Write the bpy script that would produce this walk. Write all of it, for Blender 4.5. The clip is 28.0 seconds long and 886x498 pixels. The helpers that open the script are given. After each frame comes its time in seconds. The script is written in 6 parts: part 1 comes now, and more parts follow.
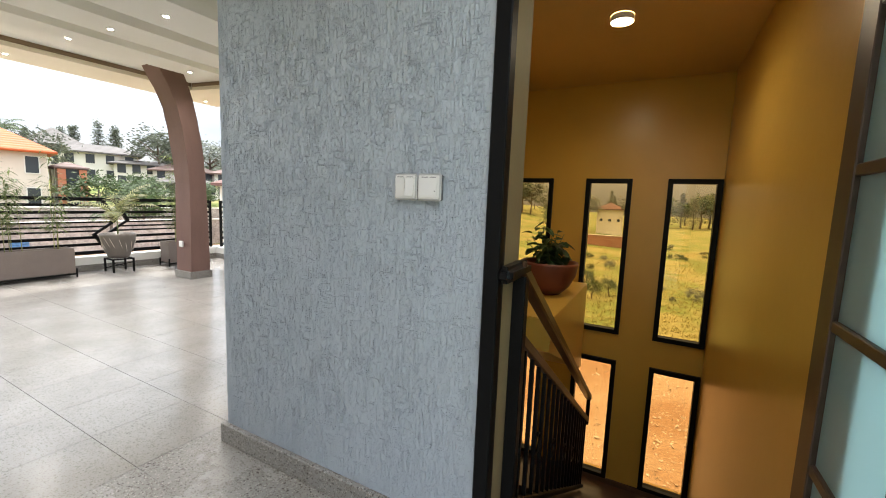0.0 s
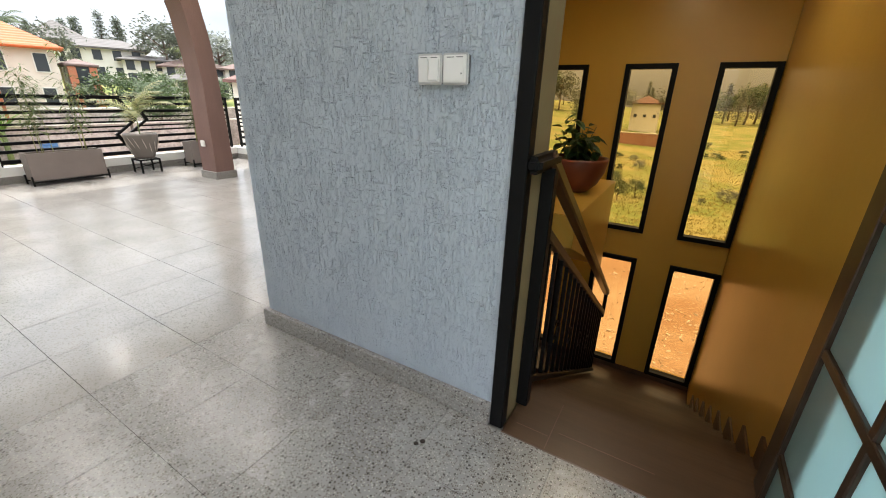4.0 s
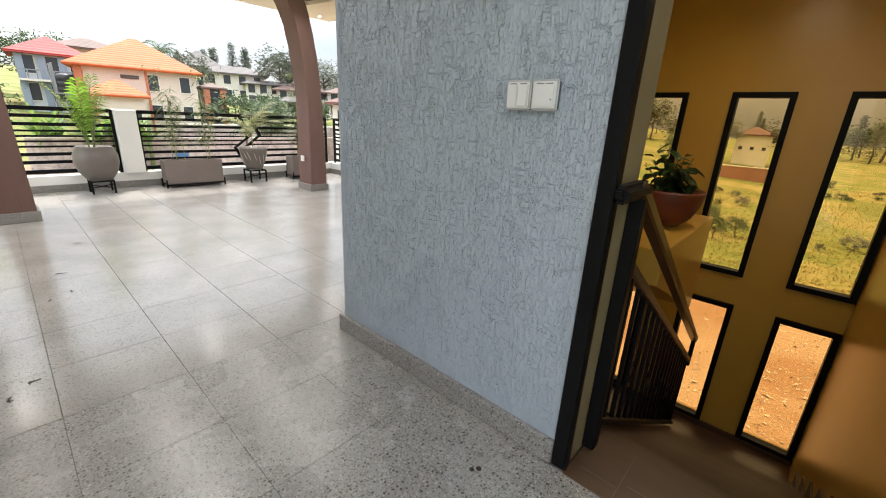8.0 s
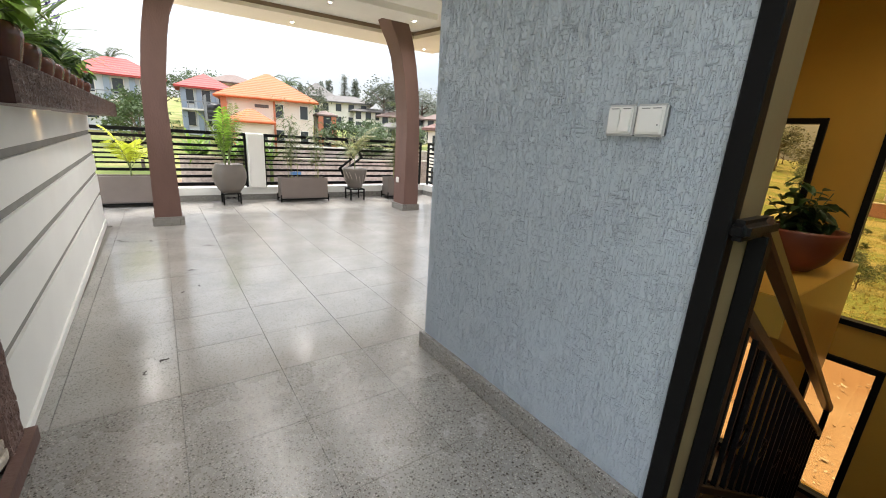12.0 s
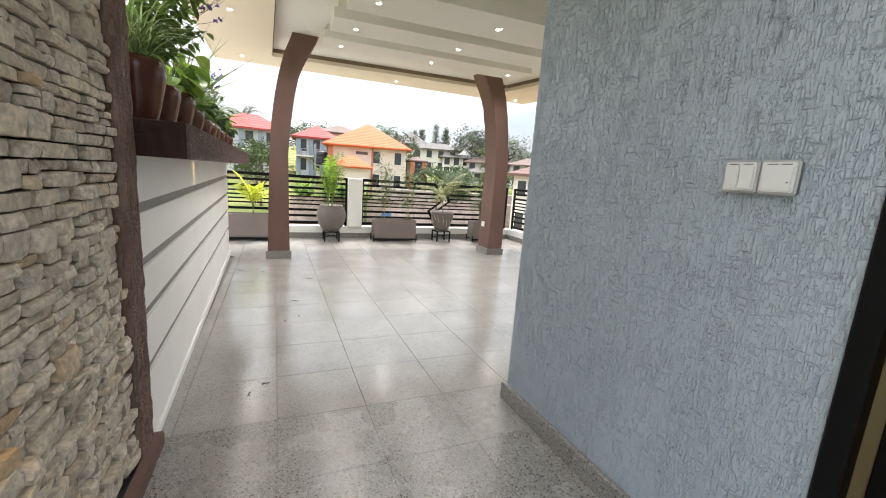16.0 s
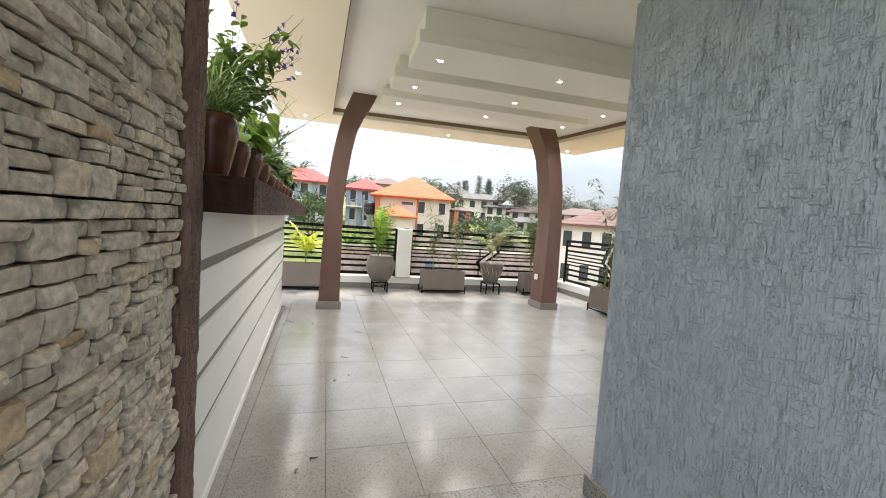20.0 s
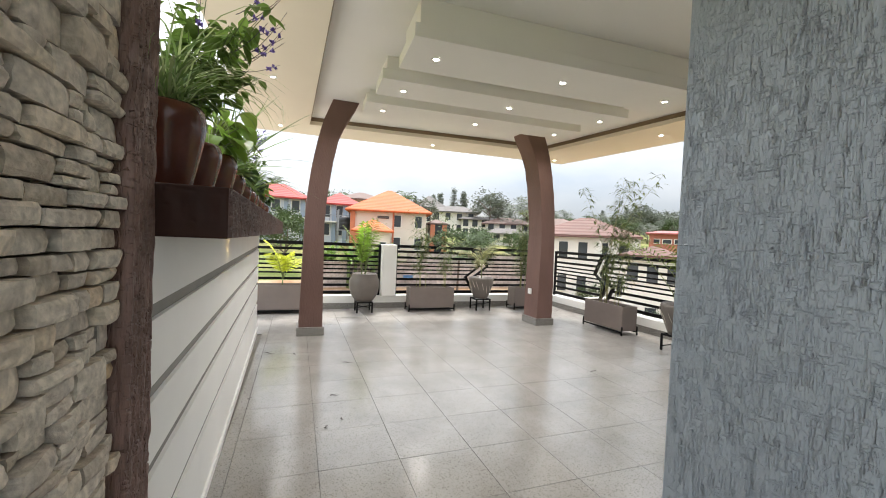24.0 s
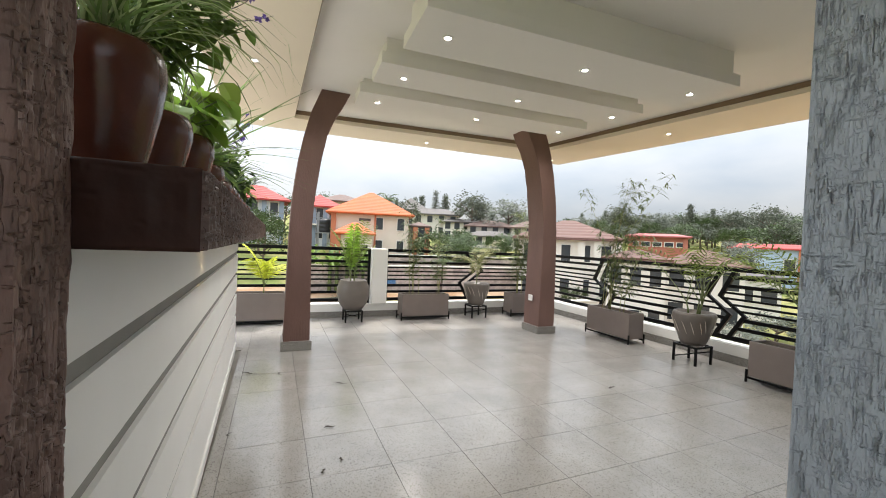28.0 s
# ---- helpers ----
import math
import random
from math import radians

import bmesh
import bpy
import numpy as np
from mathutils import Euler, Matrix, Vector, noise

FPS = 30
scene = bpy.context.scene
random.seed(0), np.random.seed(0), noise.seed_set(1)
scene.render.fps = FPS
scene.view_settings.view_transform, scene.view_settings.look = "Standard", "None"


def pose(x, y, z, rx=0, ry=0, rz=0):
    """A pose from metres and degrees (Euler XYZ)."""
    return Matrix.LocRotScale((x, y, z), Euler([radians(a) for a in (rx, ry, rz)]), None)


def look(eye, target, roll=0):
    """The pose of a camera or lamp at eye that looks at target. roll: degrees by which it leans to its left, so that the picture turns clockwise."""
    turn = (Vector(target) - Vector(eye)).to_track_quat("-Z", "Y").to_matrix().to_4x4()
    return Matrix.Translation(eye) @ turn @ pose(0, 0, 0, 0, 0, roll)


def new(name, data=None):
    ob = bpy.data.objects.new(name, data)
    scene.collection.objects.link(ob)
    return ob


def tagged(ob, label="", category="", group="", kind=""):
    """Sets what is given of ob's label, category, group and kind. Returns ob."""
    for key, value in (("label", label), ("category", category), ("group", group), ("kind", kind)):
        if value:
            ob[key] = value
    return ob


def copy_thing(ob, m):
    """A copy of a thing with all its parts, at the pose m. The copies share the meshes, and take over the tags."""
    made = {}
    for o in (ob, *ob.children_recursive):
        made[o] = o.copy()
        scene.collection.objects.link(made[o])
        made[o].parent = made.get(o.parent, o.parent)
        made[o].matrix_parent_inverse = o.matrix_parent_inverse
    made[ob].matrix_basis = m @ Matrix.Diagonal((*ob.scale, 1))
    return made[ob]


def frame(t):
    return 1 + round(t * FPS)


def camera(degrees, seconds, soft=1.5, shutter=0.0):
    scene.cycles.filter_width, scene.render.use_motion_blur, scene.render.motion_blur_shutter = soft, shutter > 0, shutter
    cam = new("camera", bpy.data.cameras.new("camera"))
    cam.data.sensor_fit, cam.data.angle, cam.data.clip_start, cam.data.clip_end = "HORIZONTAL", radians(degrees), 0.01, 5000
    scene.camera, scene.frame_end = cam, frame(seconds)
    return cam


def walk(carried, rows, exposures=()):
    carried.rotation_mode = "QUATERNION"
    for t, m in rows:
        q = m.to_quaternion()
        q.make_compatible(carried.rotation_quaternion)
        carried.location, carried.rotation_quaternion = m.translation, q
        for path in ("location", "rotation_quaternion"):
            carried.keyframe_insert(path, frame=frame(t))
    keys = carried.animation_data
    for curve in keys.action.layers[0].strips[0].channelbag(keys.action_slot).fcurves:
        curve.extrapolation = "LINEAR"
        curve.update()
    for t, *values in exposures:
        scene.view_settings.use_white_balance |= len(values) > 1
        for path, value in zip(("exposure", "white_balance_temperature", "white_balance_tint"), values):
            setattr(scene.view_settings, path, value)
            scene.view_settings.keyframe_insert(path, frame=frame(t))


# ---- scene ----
cam = camera(96.3, 28.0, 1.0)
PATH = [
    (0, (0.192, -0.051, 1.18), (-0.744, 1.701, 0.948), 2.2),
    (0.5, (0.191, -0.054, 1.171), (-0.735, 1.695, 0.88), 2.2),
    (1, (0.185, -0.049, 1.166), (-0.729, 1.693, 0.807), 2.2),
    (1.5, (0.18, -0.045, 1.164), (-0.726, 1.686, 0.736), 2.1),
    (2, (0.178, -0.047, 1.163), (-0.723, 1.669, 0.668), 1.8),
    (2.5, (0.178, -0.051, 1.158), (-0.722, 1.646, 0.601), 1.7),
    (3, (0.176, -0.051, 1.155), (-0.728, 1.62, 0.53), 1.6),
    (3.5, (0.177, -0.052, 1.15), (-0.744, 1.587, 0.466), 1.5),
    (5.5, (0.177, -0.055, 1.145), (-0.913, 1.461, 0.428), 1.9),
    (6, (0.175, -0.06, 1.144), (-0.955, 1.438, 0.451), 2.1),
    (6.5, (0.176, -0.058, 1.148), (-0.991, 1.421, 0.478), 2.1),
    (7, (0.177, -0.063, 1.149), (-1.025, 1.399, 0.505), 2.4),
    (7.5, (0.176, -0.061, 1.149), (-1.06, 1.38, 0.52), 2.7),
    (8, (0.174, -0.063, 1.146), (-1.093, 1.353, 0.525), 2.9),
    (8.5, (0.175, -0.065, 1.145), (-1.126, 1.324, 0.53), 3.1),
    (9, (0.171, -0.06, 1.146), (-1.169, 1.296, 0.54), 3.2),
    (9.5, (0.174, -0.06, 1.149), (-1.206, 1.259, 0.553), 3.2),
    (10, (0.171, -0.061, 1.147), (-1.247, 1.222, 0.562), 3.2),
    (10.5, (0.169, -0.065, 1.147), (-1.285, 1.183, 0.573), 3.2),
    (11, (0.168, -0.068, 1.148), (-1.324, 1.138, 0.586), 3.2),
    (11.5, (0.169, -0.067, 1.142), (-1.363, 1.098, 0.598), 3.4),
    (12, (0.166, -0.065, 1.143), (-1.403, 1.056, 0.612), 3.5),
    (12.5, (0.161, -0.063, 1.143), (-1.445, 1.013, 0.631), 3.7),
    (14.5, (0.149, -0.057, 1.151), (-1.582, 0.84, 0.703), 3.9),
    (15, (0.154, -0.061, 1.156), (-1.603, 0.795, 0.733), 3.8),
    (15.5, (0.158, -0.085, 1.163), (-1.625, 0.732, 0.772), 3.9),
    (16, (0.153, -0.106, 1.167), (-1.655, 0.674, 0.817), 4.0),
    (16.5, (0.145, -0.123, 1.172), (-1.682, 0.63, 0.864), 3.9),
    (17, (0.139, -0.141, 1.177), (-1.703, 0.591, 0.906), 3.7),
    (17.5, (0.131, -0.167, 1.181), (-1.72, 0.551, 0.938), 3.5),
    (18, (0.124, -0.199, 1.179), (-1.731, 0.514, 0.963), 3.5),
    (18.5, (0.088, -0.213, 1.183), (-1.778, 0.485, 0.998), 3.6),
    (19, (0.026, -0.209, 1.183), (-1.858, 0.444, 1.028), 4.2),
    (19.5, (-0.038, -0.192, 1.185), (-1.94, 0.411, 1.047), 4.5),
    (20, (-0.08, -0.164, 1.187), (-1.99, 0.414, 1.064), 4.1),
    (20.5, (-0.127, -0.16, 1.195), (-2.032, 0.438, 1.095), 3.5),
    (21, (-0.185, -0.175, 1.2), (-2.081, 0.457, 1.124), 3.0),
    (21.5, (-0.24, -0.195, 1.203), (-2.129, 0.458, 1.141), 2.9),
    (23.5, (-0.417, -0.233, 1.194), (-2.281, 0.49, 1.13), 2.7),
    (24, (-0.475, -0.239, 1.198), (-2.351, 0.452, 1.146), 2.6),
    (24.5, (-0.535, -0.246, 1.204), (-2.426, 0.403, 1.164), 2.4),
    (25, (-0.6, -0.252, 1.205), (-2.501, 0.368, 1.171), 2.3),
    (25.5, (-0.65, -0.256, 1.205), (-2.553, 0.356, 1.17), 2.4),
    (26, (-0.687, -0.25, 1.202), (-2.586, 0.376, 1.174), 2.4),
    (26.5, (-0.733, -0.254, 1.206), (-2.621, 0.405, 1.19), 2.3),
    (27, (-0.796, -0.271, 1.206), (-2.669, 0.429, 1.194), 2.2),
    (27.5, (-0.856, -0.284, 1.205), (-2.715, 0.455, 1.184), 2.3),
    (28, (-0.903, -0.299, 1.205), (-2.745, 0.481, 1.17), 2.5),
]
walk(cam, [(t, look(eye, target, roll)) for t, eye, target, roll in PATH], [(0, 1.86), (6, 1.82), (10, 1.67), (15, 1.69), (21, 1.57), (24, 1.50), (28, 1.35)])

# ---- world, sun and lamps ----
SKY_LOW, SKY_HIGH = 2.25, 15.5
DOWNLIGHT_WATTS = 16.0
world = bpy.data.worlds.new("world")
scene.world = world
world.use_nodes = True
wn = world.node_tree.nodes
sky = wn.new("ShaderNodeTexSky")
sky.sky_type = "NISHITA"
sky.sun_disc = False
sky.sun_elevation = radians(71.7)
sky.sun_rotation = radians(293)
sky.air_density = 1.0
sky.dust_density = 3.0
cloud_tc = wn.new("ShaderNodeTexCoord")
cloud_map = wn.new("ShaderNodeMapping")
cloud_map.inputs["Scale"].default_value = (1.0, 1.0, 2.6)
cloud = wn.new("ShaderNodeTexNoise")
cloud.inputs["Scale"].default_value = 2.2
cloud.inputs["Detail"].default_value = 6.0
cloud_ramp = wn.new("ShaderNodeValToRGB")
cloud_ramp.color_ramp.elements[0].position = 0.30
cloud_ramp.color_ramp.elements[0].color = (0.60, 0.69, 0.80, 1)
cloud_ramp.color_ramp.elements[1].position = 0.66
cloud_ramp.color_ramp.elements[1].color = (1.0, 1.0, 1.0, 1)
# overcast dome: brightest overhead
sep = wn.new("ShaderNodeSeparateXYZ")
dome = wn.new("ShaderNodeMapRange")
dome.inputs[1].default_value, dome.inputs[2].default_value = 0.0, 1.0
dome.inputs[3].default_value, dome.inputs[4].default_value = SKY_LOW, SKY_HIGH
tone = wn.new("ShaderNodeVectorMath")
tone.operation = "SCALE"
cloud_mix = wn.new("ShaderNodeMixRGB")
cloud_mix.inputs[0].default_value = 0.9
wl = world.node_tree.links
wl.new(cloud_tc.outputs["Generated"], cloud_map.inputs[0])
wl.new(cloud_tc.outputs["Generated"], sep.inputs[0])
wl.new(sep.outputs[2], dome.inputs[0])
wl.new(cloud_map.outputs[0], cloud.inputs["Vector"])
wl.new(cloud.outputs["Fac"], cloud_ramp.inputs[0])
wl.new(cloud_ramp.outputs[0], tone.inputs[0])
# the cloud is thinner to the south and heavier to the north
side_sky = wn.new("ShaderNodeMapRange")
side_sky.inputs[1].default_value, side_sky.inputs[2].default_value = -0.8, 0.85
side_sky.inputs[3].default_value, side_sky.inputs[4].default_value = 1.4, 0.84
side_mul = wn.new("ShaderNodeMath")
side_mul.operation = "MULTIPLY"
wl.new(sep.outputs[1], side_sky.inputs[0])
wl.new(side_sky.outputs[0], side_mul.inputs[1])
wl.new(dome.outputs[0], side_mul.inputs[0])
wl.new(side_mul.outputs[0], tone.inputs["Scale"])
wl.new(sky.outputs[0], cloud_mix.inputs[1])
wl.new(tone.outputs[0], cloud_mix.inputs[2])
wl.new(cloud_mix.outputs[0], wn["Background"].inputs[0])
wn["Background"].inputs[1].default_value = 0.10

sun = new("sun", bpy.data.lights.new("sun", "SUN"))
sun.data.energy = 1.7
sun.data.angle = radians(8)
sun.data.color = (1.0, 0.95, 0.88)
sun.matrix_world = look((-14, 6, 46), (0, 0, 0))


# ---- materials ----
def mat(name, base, rough=0.6, metal=0.0, var=0.12, scale=6.0, bump=0.0, bscale=60.0, stretch=(1, 1, 1), spec=0.5, rand=0.0, stain=0.0):
    """A surface with grain and stains at two scales, and fine relief."""
    m = bpy.data.materials.new(name)
    m.use_nodes = True
    n, l = m.node_tree.nodes, m.node_tree.links
    b = n["Principled BSDF"]
    b.inputs["Roughness"].default_value = rough
    b.inputs["Metallic"].default_value = metal
    b.inputs["Specular IOR Level"].default_value = spec
    tc = n.new("ShaderNodeTexCoord")
    mp = n.new("ShaderNodeMapping")
    mp.inputs["Scale"].default_value = stretch
    l.new(tc.outputs["Object"], mp.inputs[0])
    n1 = n.new("ShaderNodeTexNoise")
    n1.inputs["Scale"].default_value = scale
    n1.inputs["Detail"].default_value = 8
    l.new(mp.outputs[0], n1.inputs["Vector"])
    n2 = n.new("ShaderNodeTexNoise")
    n2.inputs["Scale"].default_value = scale * 0.18
    n2.inputs["Detail"].default_value = 4
    l.new(mp.outputs[0], n2.inputs["Vector"])
    add = n.new("ShaderNodeMath")
    add.operation = "MULTIPLY_ADD"
    add.inputs[1].default_value = 0.5 + stain
    l.new(n2.outputs["Fac"], add.inputs[0])
    half = n.new("ShaderNodeMath")
    half.operation = "MULTIPLY"
    half.inputs[1].default_value = 0.5
    l.new(n1.outputs["Fac"], half.inputs[0])
    l.new(half.outputs[0], add.inputs[2])
    src = add.outputs[0]
    if rand:
        oi = n.new("ShaderNodeObjectInfo")
        ma = n.new("ShaderNodeMath")
        ma.operation = "MULTIPLY_ADD"
        ma.inputs[1].default_value = rand
        l.new(oi.outputs["Random"], ma.inputs[0])
        sb = n.new("ShaderNodeMath")
        sb.operation = "SUBTRACT"
        sb.inputs[1].default_value = rand / 2
        l.new(src, sb.inputs[0])
        l.new(sb.outputs[0], ma.inputs[2])
        src = ma.outputs[0]
    ramp = n.new("ShaderNodeValToRGB")
    lo = [max(0.0, c * (1 - var * 1.6)) for c in base]
    hi = [min(1.0, c * (1 + var * 1.6)) for c in base]
    ramp.color_ramp.elements[0].position = 0.25
    ramp.color_ramp.elements[1].position = 0.75
    ramp.color_ramp.elements[0].color = (*lo, 1)
    ramp.color_ramp.elements[1].color = (*hi, 1)
    l.new(src, ramp.inputs[0])
    l.new(ramp.outputs[0], b.inputs["Base Color"])
    if bump:
        n3 = n.new("ShaderNodeTexNoise")
        n3.inputs["Scale"].default_value = bscale
        n3.inputs["Detail"].default_value = 5
        l.new(mp.outputs[0], n3.inputs["Vector"])
        bp = n.new("ShaderNodeBump")
        bp.inputs["Strength"].default_value = min(1.0, bump)
        bp.inputs["Distance"].default_value = 0.004 if bump <= 1 else 0.004 * bump
        l.new(n3.outputs["Fac"], bp.inputs["Height"])
        l.new(bp.outputs[0], b.inputs["Normal"])
    return m


def glow(name, colour, strength):
    m = bpy.data.materials.new(name)
    m.use_nodes = True
    b = m.node_tree.nodes["Principled BSDF"]
    b.inputs["Base Color"].default_value = (*colour, 1)
    b.inputs["Emission Color"].default_value = (*colour, 1)
    b.inputs["Emission Strength"].default_value = strength
    return m


def tinted(name, colour, rough, mix):
    """Thin window glass: a tinted see-through pane with a glossy coat."""
    m = bpy.data.materials.new(name)
    m.use_nodes = True
    n, l = m.node_tree.nodes, m.node_tree.links
    n.remove(n["Principled BSDF"])
    tr = n.new("ShaderNodeBsdfTransparent")
    tr.inputs[0].default_value = (*colour, 1)
    gl = n.new("ShaderNodeBsdfGlossy")
    gl.inputs["Roughness"].default_value = rough
    mx = n.new("ShaderNodeMixShader")
    mx.inputs[0].default_value = mix
    l.new(tr.outputs[0], mx.inputs[1])
    l.new(gl.outputs[0], mx.inputs[2])
    l.new(mx.outputs[0], n["Material Output"].inputs[0])
    return m


def frosted(name, colour):
    """Obscured glass: light soaks through it, with a satin coat."""
    m = mat(name, colour, 0.25, var=0.06, scale=2)
    n, l = m.node_tree.nodes, m.node_tree.links
    tr = n.new("ShaderNodeBsdfTranslucent")
    tr.inputs[0].default_value = (*colour, 1)
    mx = n.new("ShaderNodeMixShader")
    mx.inputs[0].default_value = 0.7
    l.new(n["Principled BSDF"].outputs[0], mx.inputs[1])
    l.new(tr.outputs[0], mx.inputs[2])
    l.new(mx.outputs[0], n["Material Output"].inputs[0])
    return m


def terrazzo(name, polish=0.14, dark=1.0, rand=0.5, chips=1.0):
    """Ground terrazzo: pale cement with dark and light stone chips."""
    m = bpy.data.materials.new(name)
    m.use_nodes = True
    n, l = m.node_tree.nodes, m.node_tree.links
    b = n["Principled BSDF"]
    b.inputs["Specular IOR Level"].default_value = 0.6
    geo = n.new("ShaderNodeNewGeometry")
    v1 = n.new("ShaderNodeTexVoronoi")
    v1.inputs["Scale"].default_value = 72
    v2 = n.new("ShaderNodeTexVoronoi")
    v2.inputs["Scale"].default_value = 150
    ns = n.new("ShaderNodeTexNoise")
    ns.inputs["Scale"].default_value = 3.2
    ns.inputs["Detail"].default_value = 7
    wob = n.new("ShaderNodeTexNoise")
    wob.inputs["Scale"].default_value = 160
    for q in (v1, v2, ns, wob):
        l.new(geo.outputs["Position"], q.inputs["Vector"])
    ramp = n.new("ShaderNodeValToRGB")
    ramp.color_ramp.elements[0].position, ramp.color_ramp.elements[1].position = 0.2, 0.85
    ramp.color_ramp.elements[0].color = (0.225 * dark, 0.213 * dark, 0.200 * dark, 1)
    ramp.color_ramp.elements[1].color = (0.34 * dark, 0.325 * dark, 0.308 * dark, 1)
    oi = n.new("ShaderNodeObjectInfo")
    ma = n.new("ShaderNodeMath")
    ma.operation = "MULTIPLY_ADD"
    ma.inputs[1].default_value = 0.22 * rand
    l.new(oi.outputs["Random"], ma.inputs[0])
    l.new(ns.outputs["Fac"], ma.inputs[2])
    l.new(ma.outputs[0], ramp.inputs[0])
    prev = ramp.outputs[0]
    for vor, lo, hi, col, pick in ((v2, 0.34, 0.46, (0.12, 0.10, 0.08), 0.52), (v2, 0.34, 0.46, (0.42, 0.40, 0.36), 0.75), (v1, 0.24, 0.34, (0.05, 0.042, 0.034), 0.40)):
        d = n.new("ShaderNodeMath")
        d.operation = "MULTIPLY_ADD"
        d.inputs[1].default_value = 0.22
        l.new(wob.outputs["Fac"], d.inputs[0])
        l.new(vor.outputs["Distance"], d.inputs[2])
        mr = n.new("ShaderNodeMapRange")
        mr.inputs[1].default_value, mr.inputs[2].default_value = lo + 0.11, hi + 0.11
        mr.inputs[3].default_value, mr.inputs[4].default_value = 1.0, 0.0
        l.new(d.outputs[0], mr.inputs[0])
        sp = n.new("ShaderNodeSeparateColor")
        l.new(vor.outputs["Color"], sp.inputs[0])
        gt = n.new("ShaderNodeMath")
        gt.operation = "GREATER_THAN" if pick > 0.7 else "LESS_THAN"
        gt.inputs[1].default_value = pick
        l.new(sp.outputs[0], gt.inputs[0])
        mu = n.new("ShaderNodeMath")
        mu.operation = "MULTIPLY"
        l.new(mr.outputs[0], mu.inputs[0])
        l.new(gt.outputs[0], mu.inputs[1])
        mr.inputs[3].default_value = chips
        mx = n.new("ShaderNodeMixRGB")
        mx.inputs[2].default_value = (*col, 1)
        l.new(mu.outputs[0], mx.inputs[0])
        l.new(prev, mx.inputs[1])
        prev = mx.outputs[0]
    l.new(prev, b.inputs["Base Color"])
    rr = n.new("ShaderNodeMapRange")
    rr.inputs[3].default_value, rr.inputs[4].default_value = polish, polish + 0.12
    l.new(ns.outputs["Fac"], rr.inputs[0])
    l.new(rr.outputs[0], b.inputs["Roughness"])
    bp = n.new("ShaderNodeBump")
    bp.inputs["Strength"].default_value = 0.06
    bp.inputs["Distance"].default_value = 0.002
    l.new(wob.outputs["Fac"], bp.inputs["Height"])
    l.new(bp.outputs[0], b.inputs["Normal"])
    return m


M_BLUE = mat("blue_satin_render", (0.385, 0.435, 0.49), 0.36, var=0.05, scale=5, bump=0.45, bscale=240, stretch=(1, 1, 0.3))


def scored(m, along, across, depth, lo=0.585, hi=0.635):
    """Adds crisp cut marks to a rendered surface: thin upright and level scores with clean edges."""
    n, l = m.node_tree.nodes, m.node_tree.links
    geo = n.new("ShaderNodeNewGeometry")
    warp = n.new("ShaderNodeTexNoise")
    warp.inputs["Scale"].default_value = 26
    l.new(geo.outputs["Position"], warp.inputs["Vector"])
    wv = n.new("ShaderNodeVectorMath")
    wv.operation = "MULTIPLY_ADD"
    wv.inputs[1].default_value = (0.009, 0.009, 0.009)
    l.new(warp.outputs["Color"], wv.inputs[0])
    l.new(geo.outputs["Position"], wv.inputs[2])
    cuts = []
    for stretch, seed in ((along, 0.0), (across, 7.3)):
        mp = n.new("ShaderNodeMapping")
        mp.inputs["Scale"].default_value = stretch
        mp.inputs["Rotation"].default_value = (0, radians(0 if seed == 0 else 7), 0)
        mp.inputs["Location"].default_value = (seed, seed, seed)
        ns = n.new("ShaderNodeTexNoise")
        ns.inputs["Scale"].default_value = 1.0
        ns.inputs["Detail"].default_value = 1.0
        l.new(wv.outputs[0], mp.inputs[0])
        l.new(mp.outputs[0], ns.inputs["Vector"])
        mr = n.new("ShaderNodeMapRange")
        mr.inputs[1].default_value, mr.inputs[2].default_value = lo + (0.08 if seed else 0), hi + (0.08 if seed else 0)
        mr.inputs[3].default_value, mr.inputs[4].default_value = 1.0, 0.0
        l.new(ns.outputs["Fac"], mr.inputs[0])
        cuts.append(mr)
    mn = n.new("ShaderNodeMath")
    mn.operation = "MINIMUM"
    l.new(cuts[0].outputs[0], mn.inputs[0])
    l.new(cuts[1].outputs[0], mn.inputs[1])
    bp = n.new("ShaderNodeBump")
    bp.inputs["Strength"].default_value = 1.0
    bp.inputs["Distance"].default_value = depth
    l.new(mn.outputs[0], bp.inputs["Height"])
    b = n["Principled BSDF"]
    if b.inputs["Normal"].is_linked:
        l.new(b.inputs["Normal"].links[0].from_socket, bp.inputs["Normal"])
    l.new(bp.outputs[0], b.inputs["Normal"])
    return m


scored(M_BLUE, (210, 210, 26), (40, 40, 190), 0.0020, 0.56, 0.62)
# one terrazzo in two tones: far tiles paler, chips faded, as under sheen
M_FLOOR = terrazzo("terrazzo_tile", 0.13, 1.14, 0.5, 0.45)
M_FLOORNEAR = terrazzo("near_terrazzo_tile", 0.21, 0.90, 0.4, 0.95)
M_SKIRT = terrazzo("terrazzo_skirting", 0.35, 0.82, 0.3)
M_JOINT = mat("grey_grout", (0.19, 0.178, 0.158), 0.9)
M_CEIL = mat("white_ceiling_paint", (0.78, 0.76, 0.72), 0.8, var=0.03, scale=2, bump=0.1, bscale=40)
M_CREAM = mat("cream_soffit_paint", (0.78, 0.70, 0.58), 0.8, var=0.03, scale=2)
M_COVE = mat("brown_cove", (0.22, 0.15, 0.09), 0.7)
M_WHITE = mat("white_wall_paint", (0.83, 0.82, 0.79), 0.6, var=0.04, scale=3, bump=0.25, bscale=25)
M_GROOVE = mat("grey_groove_paint", (0.27, 0.26, 0.24), 0.8, var=0.15)
M_YELLOW = mat("mustard_wall_paint", (0.58, 0.355, 0.065), 0.3, var=0.05, scale=3, bump=0.12, bscale=20)
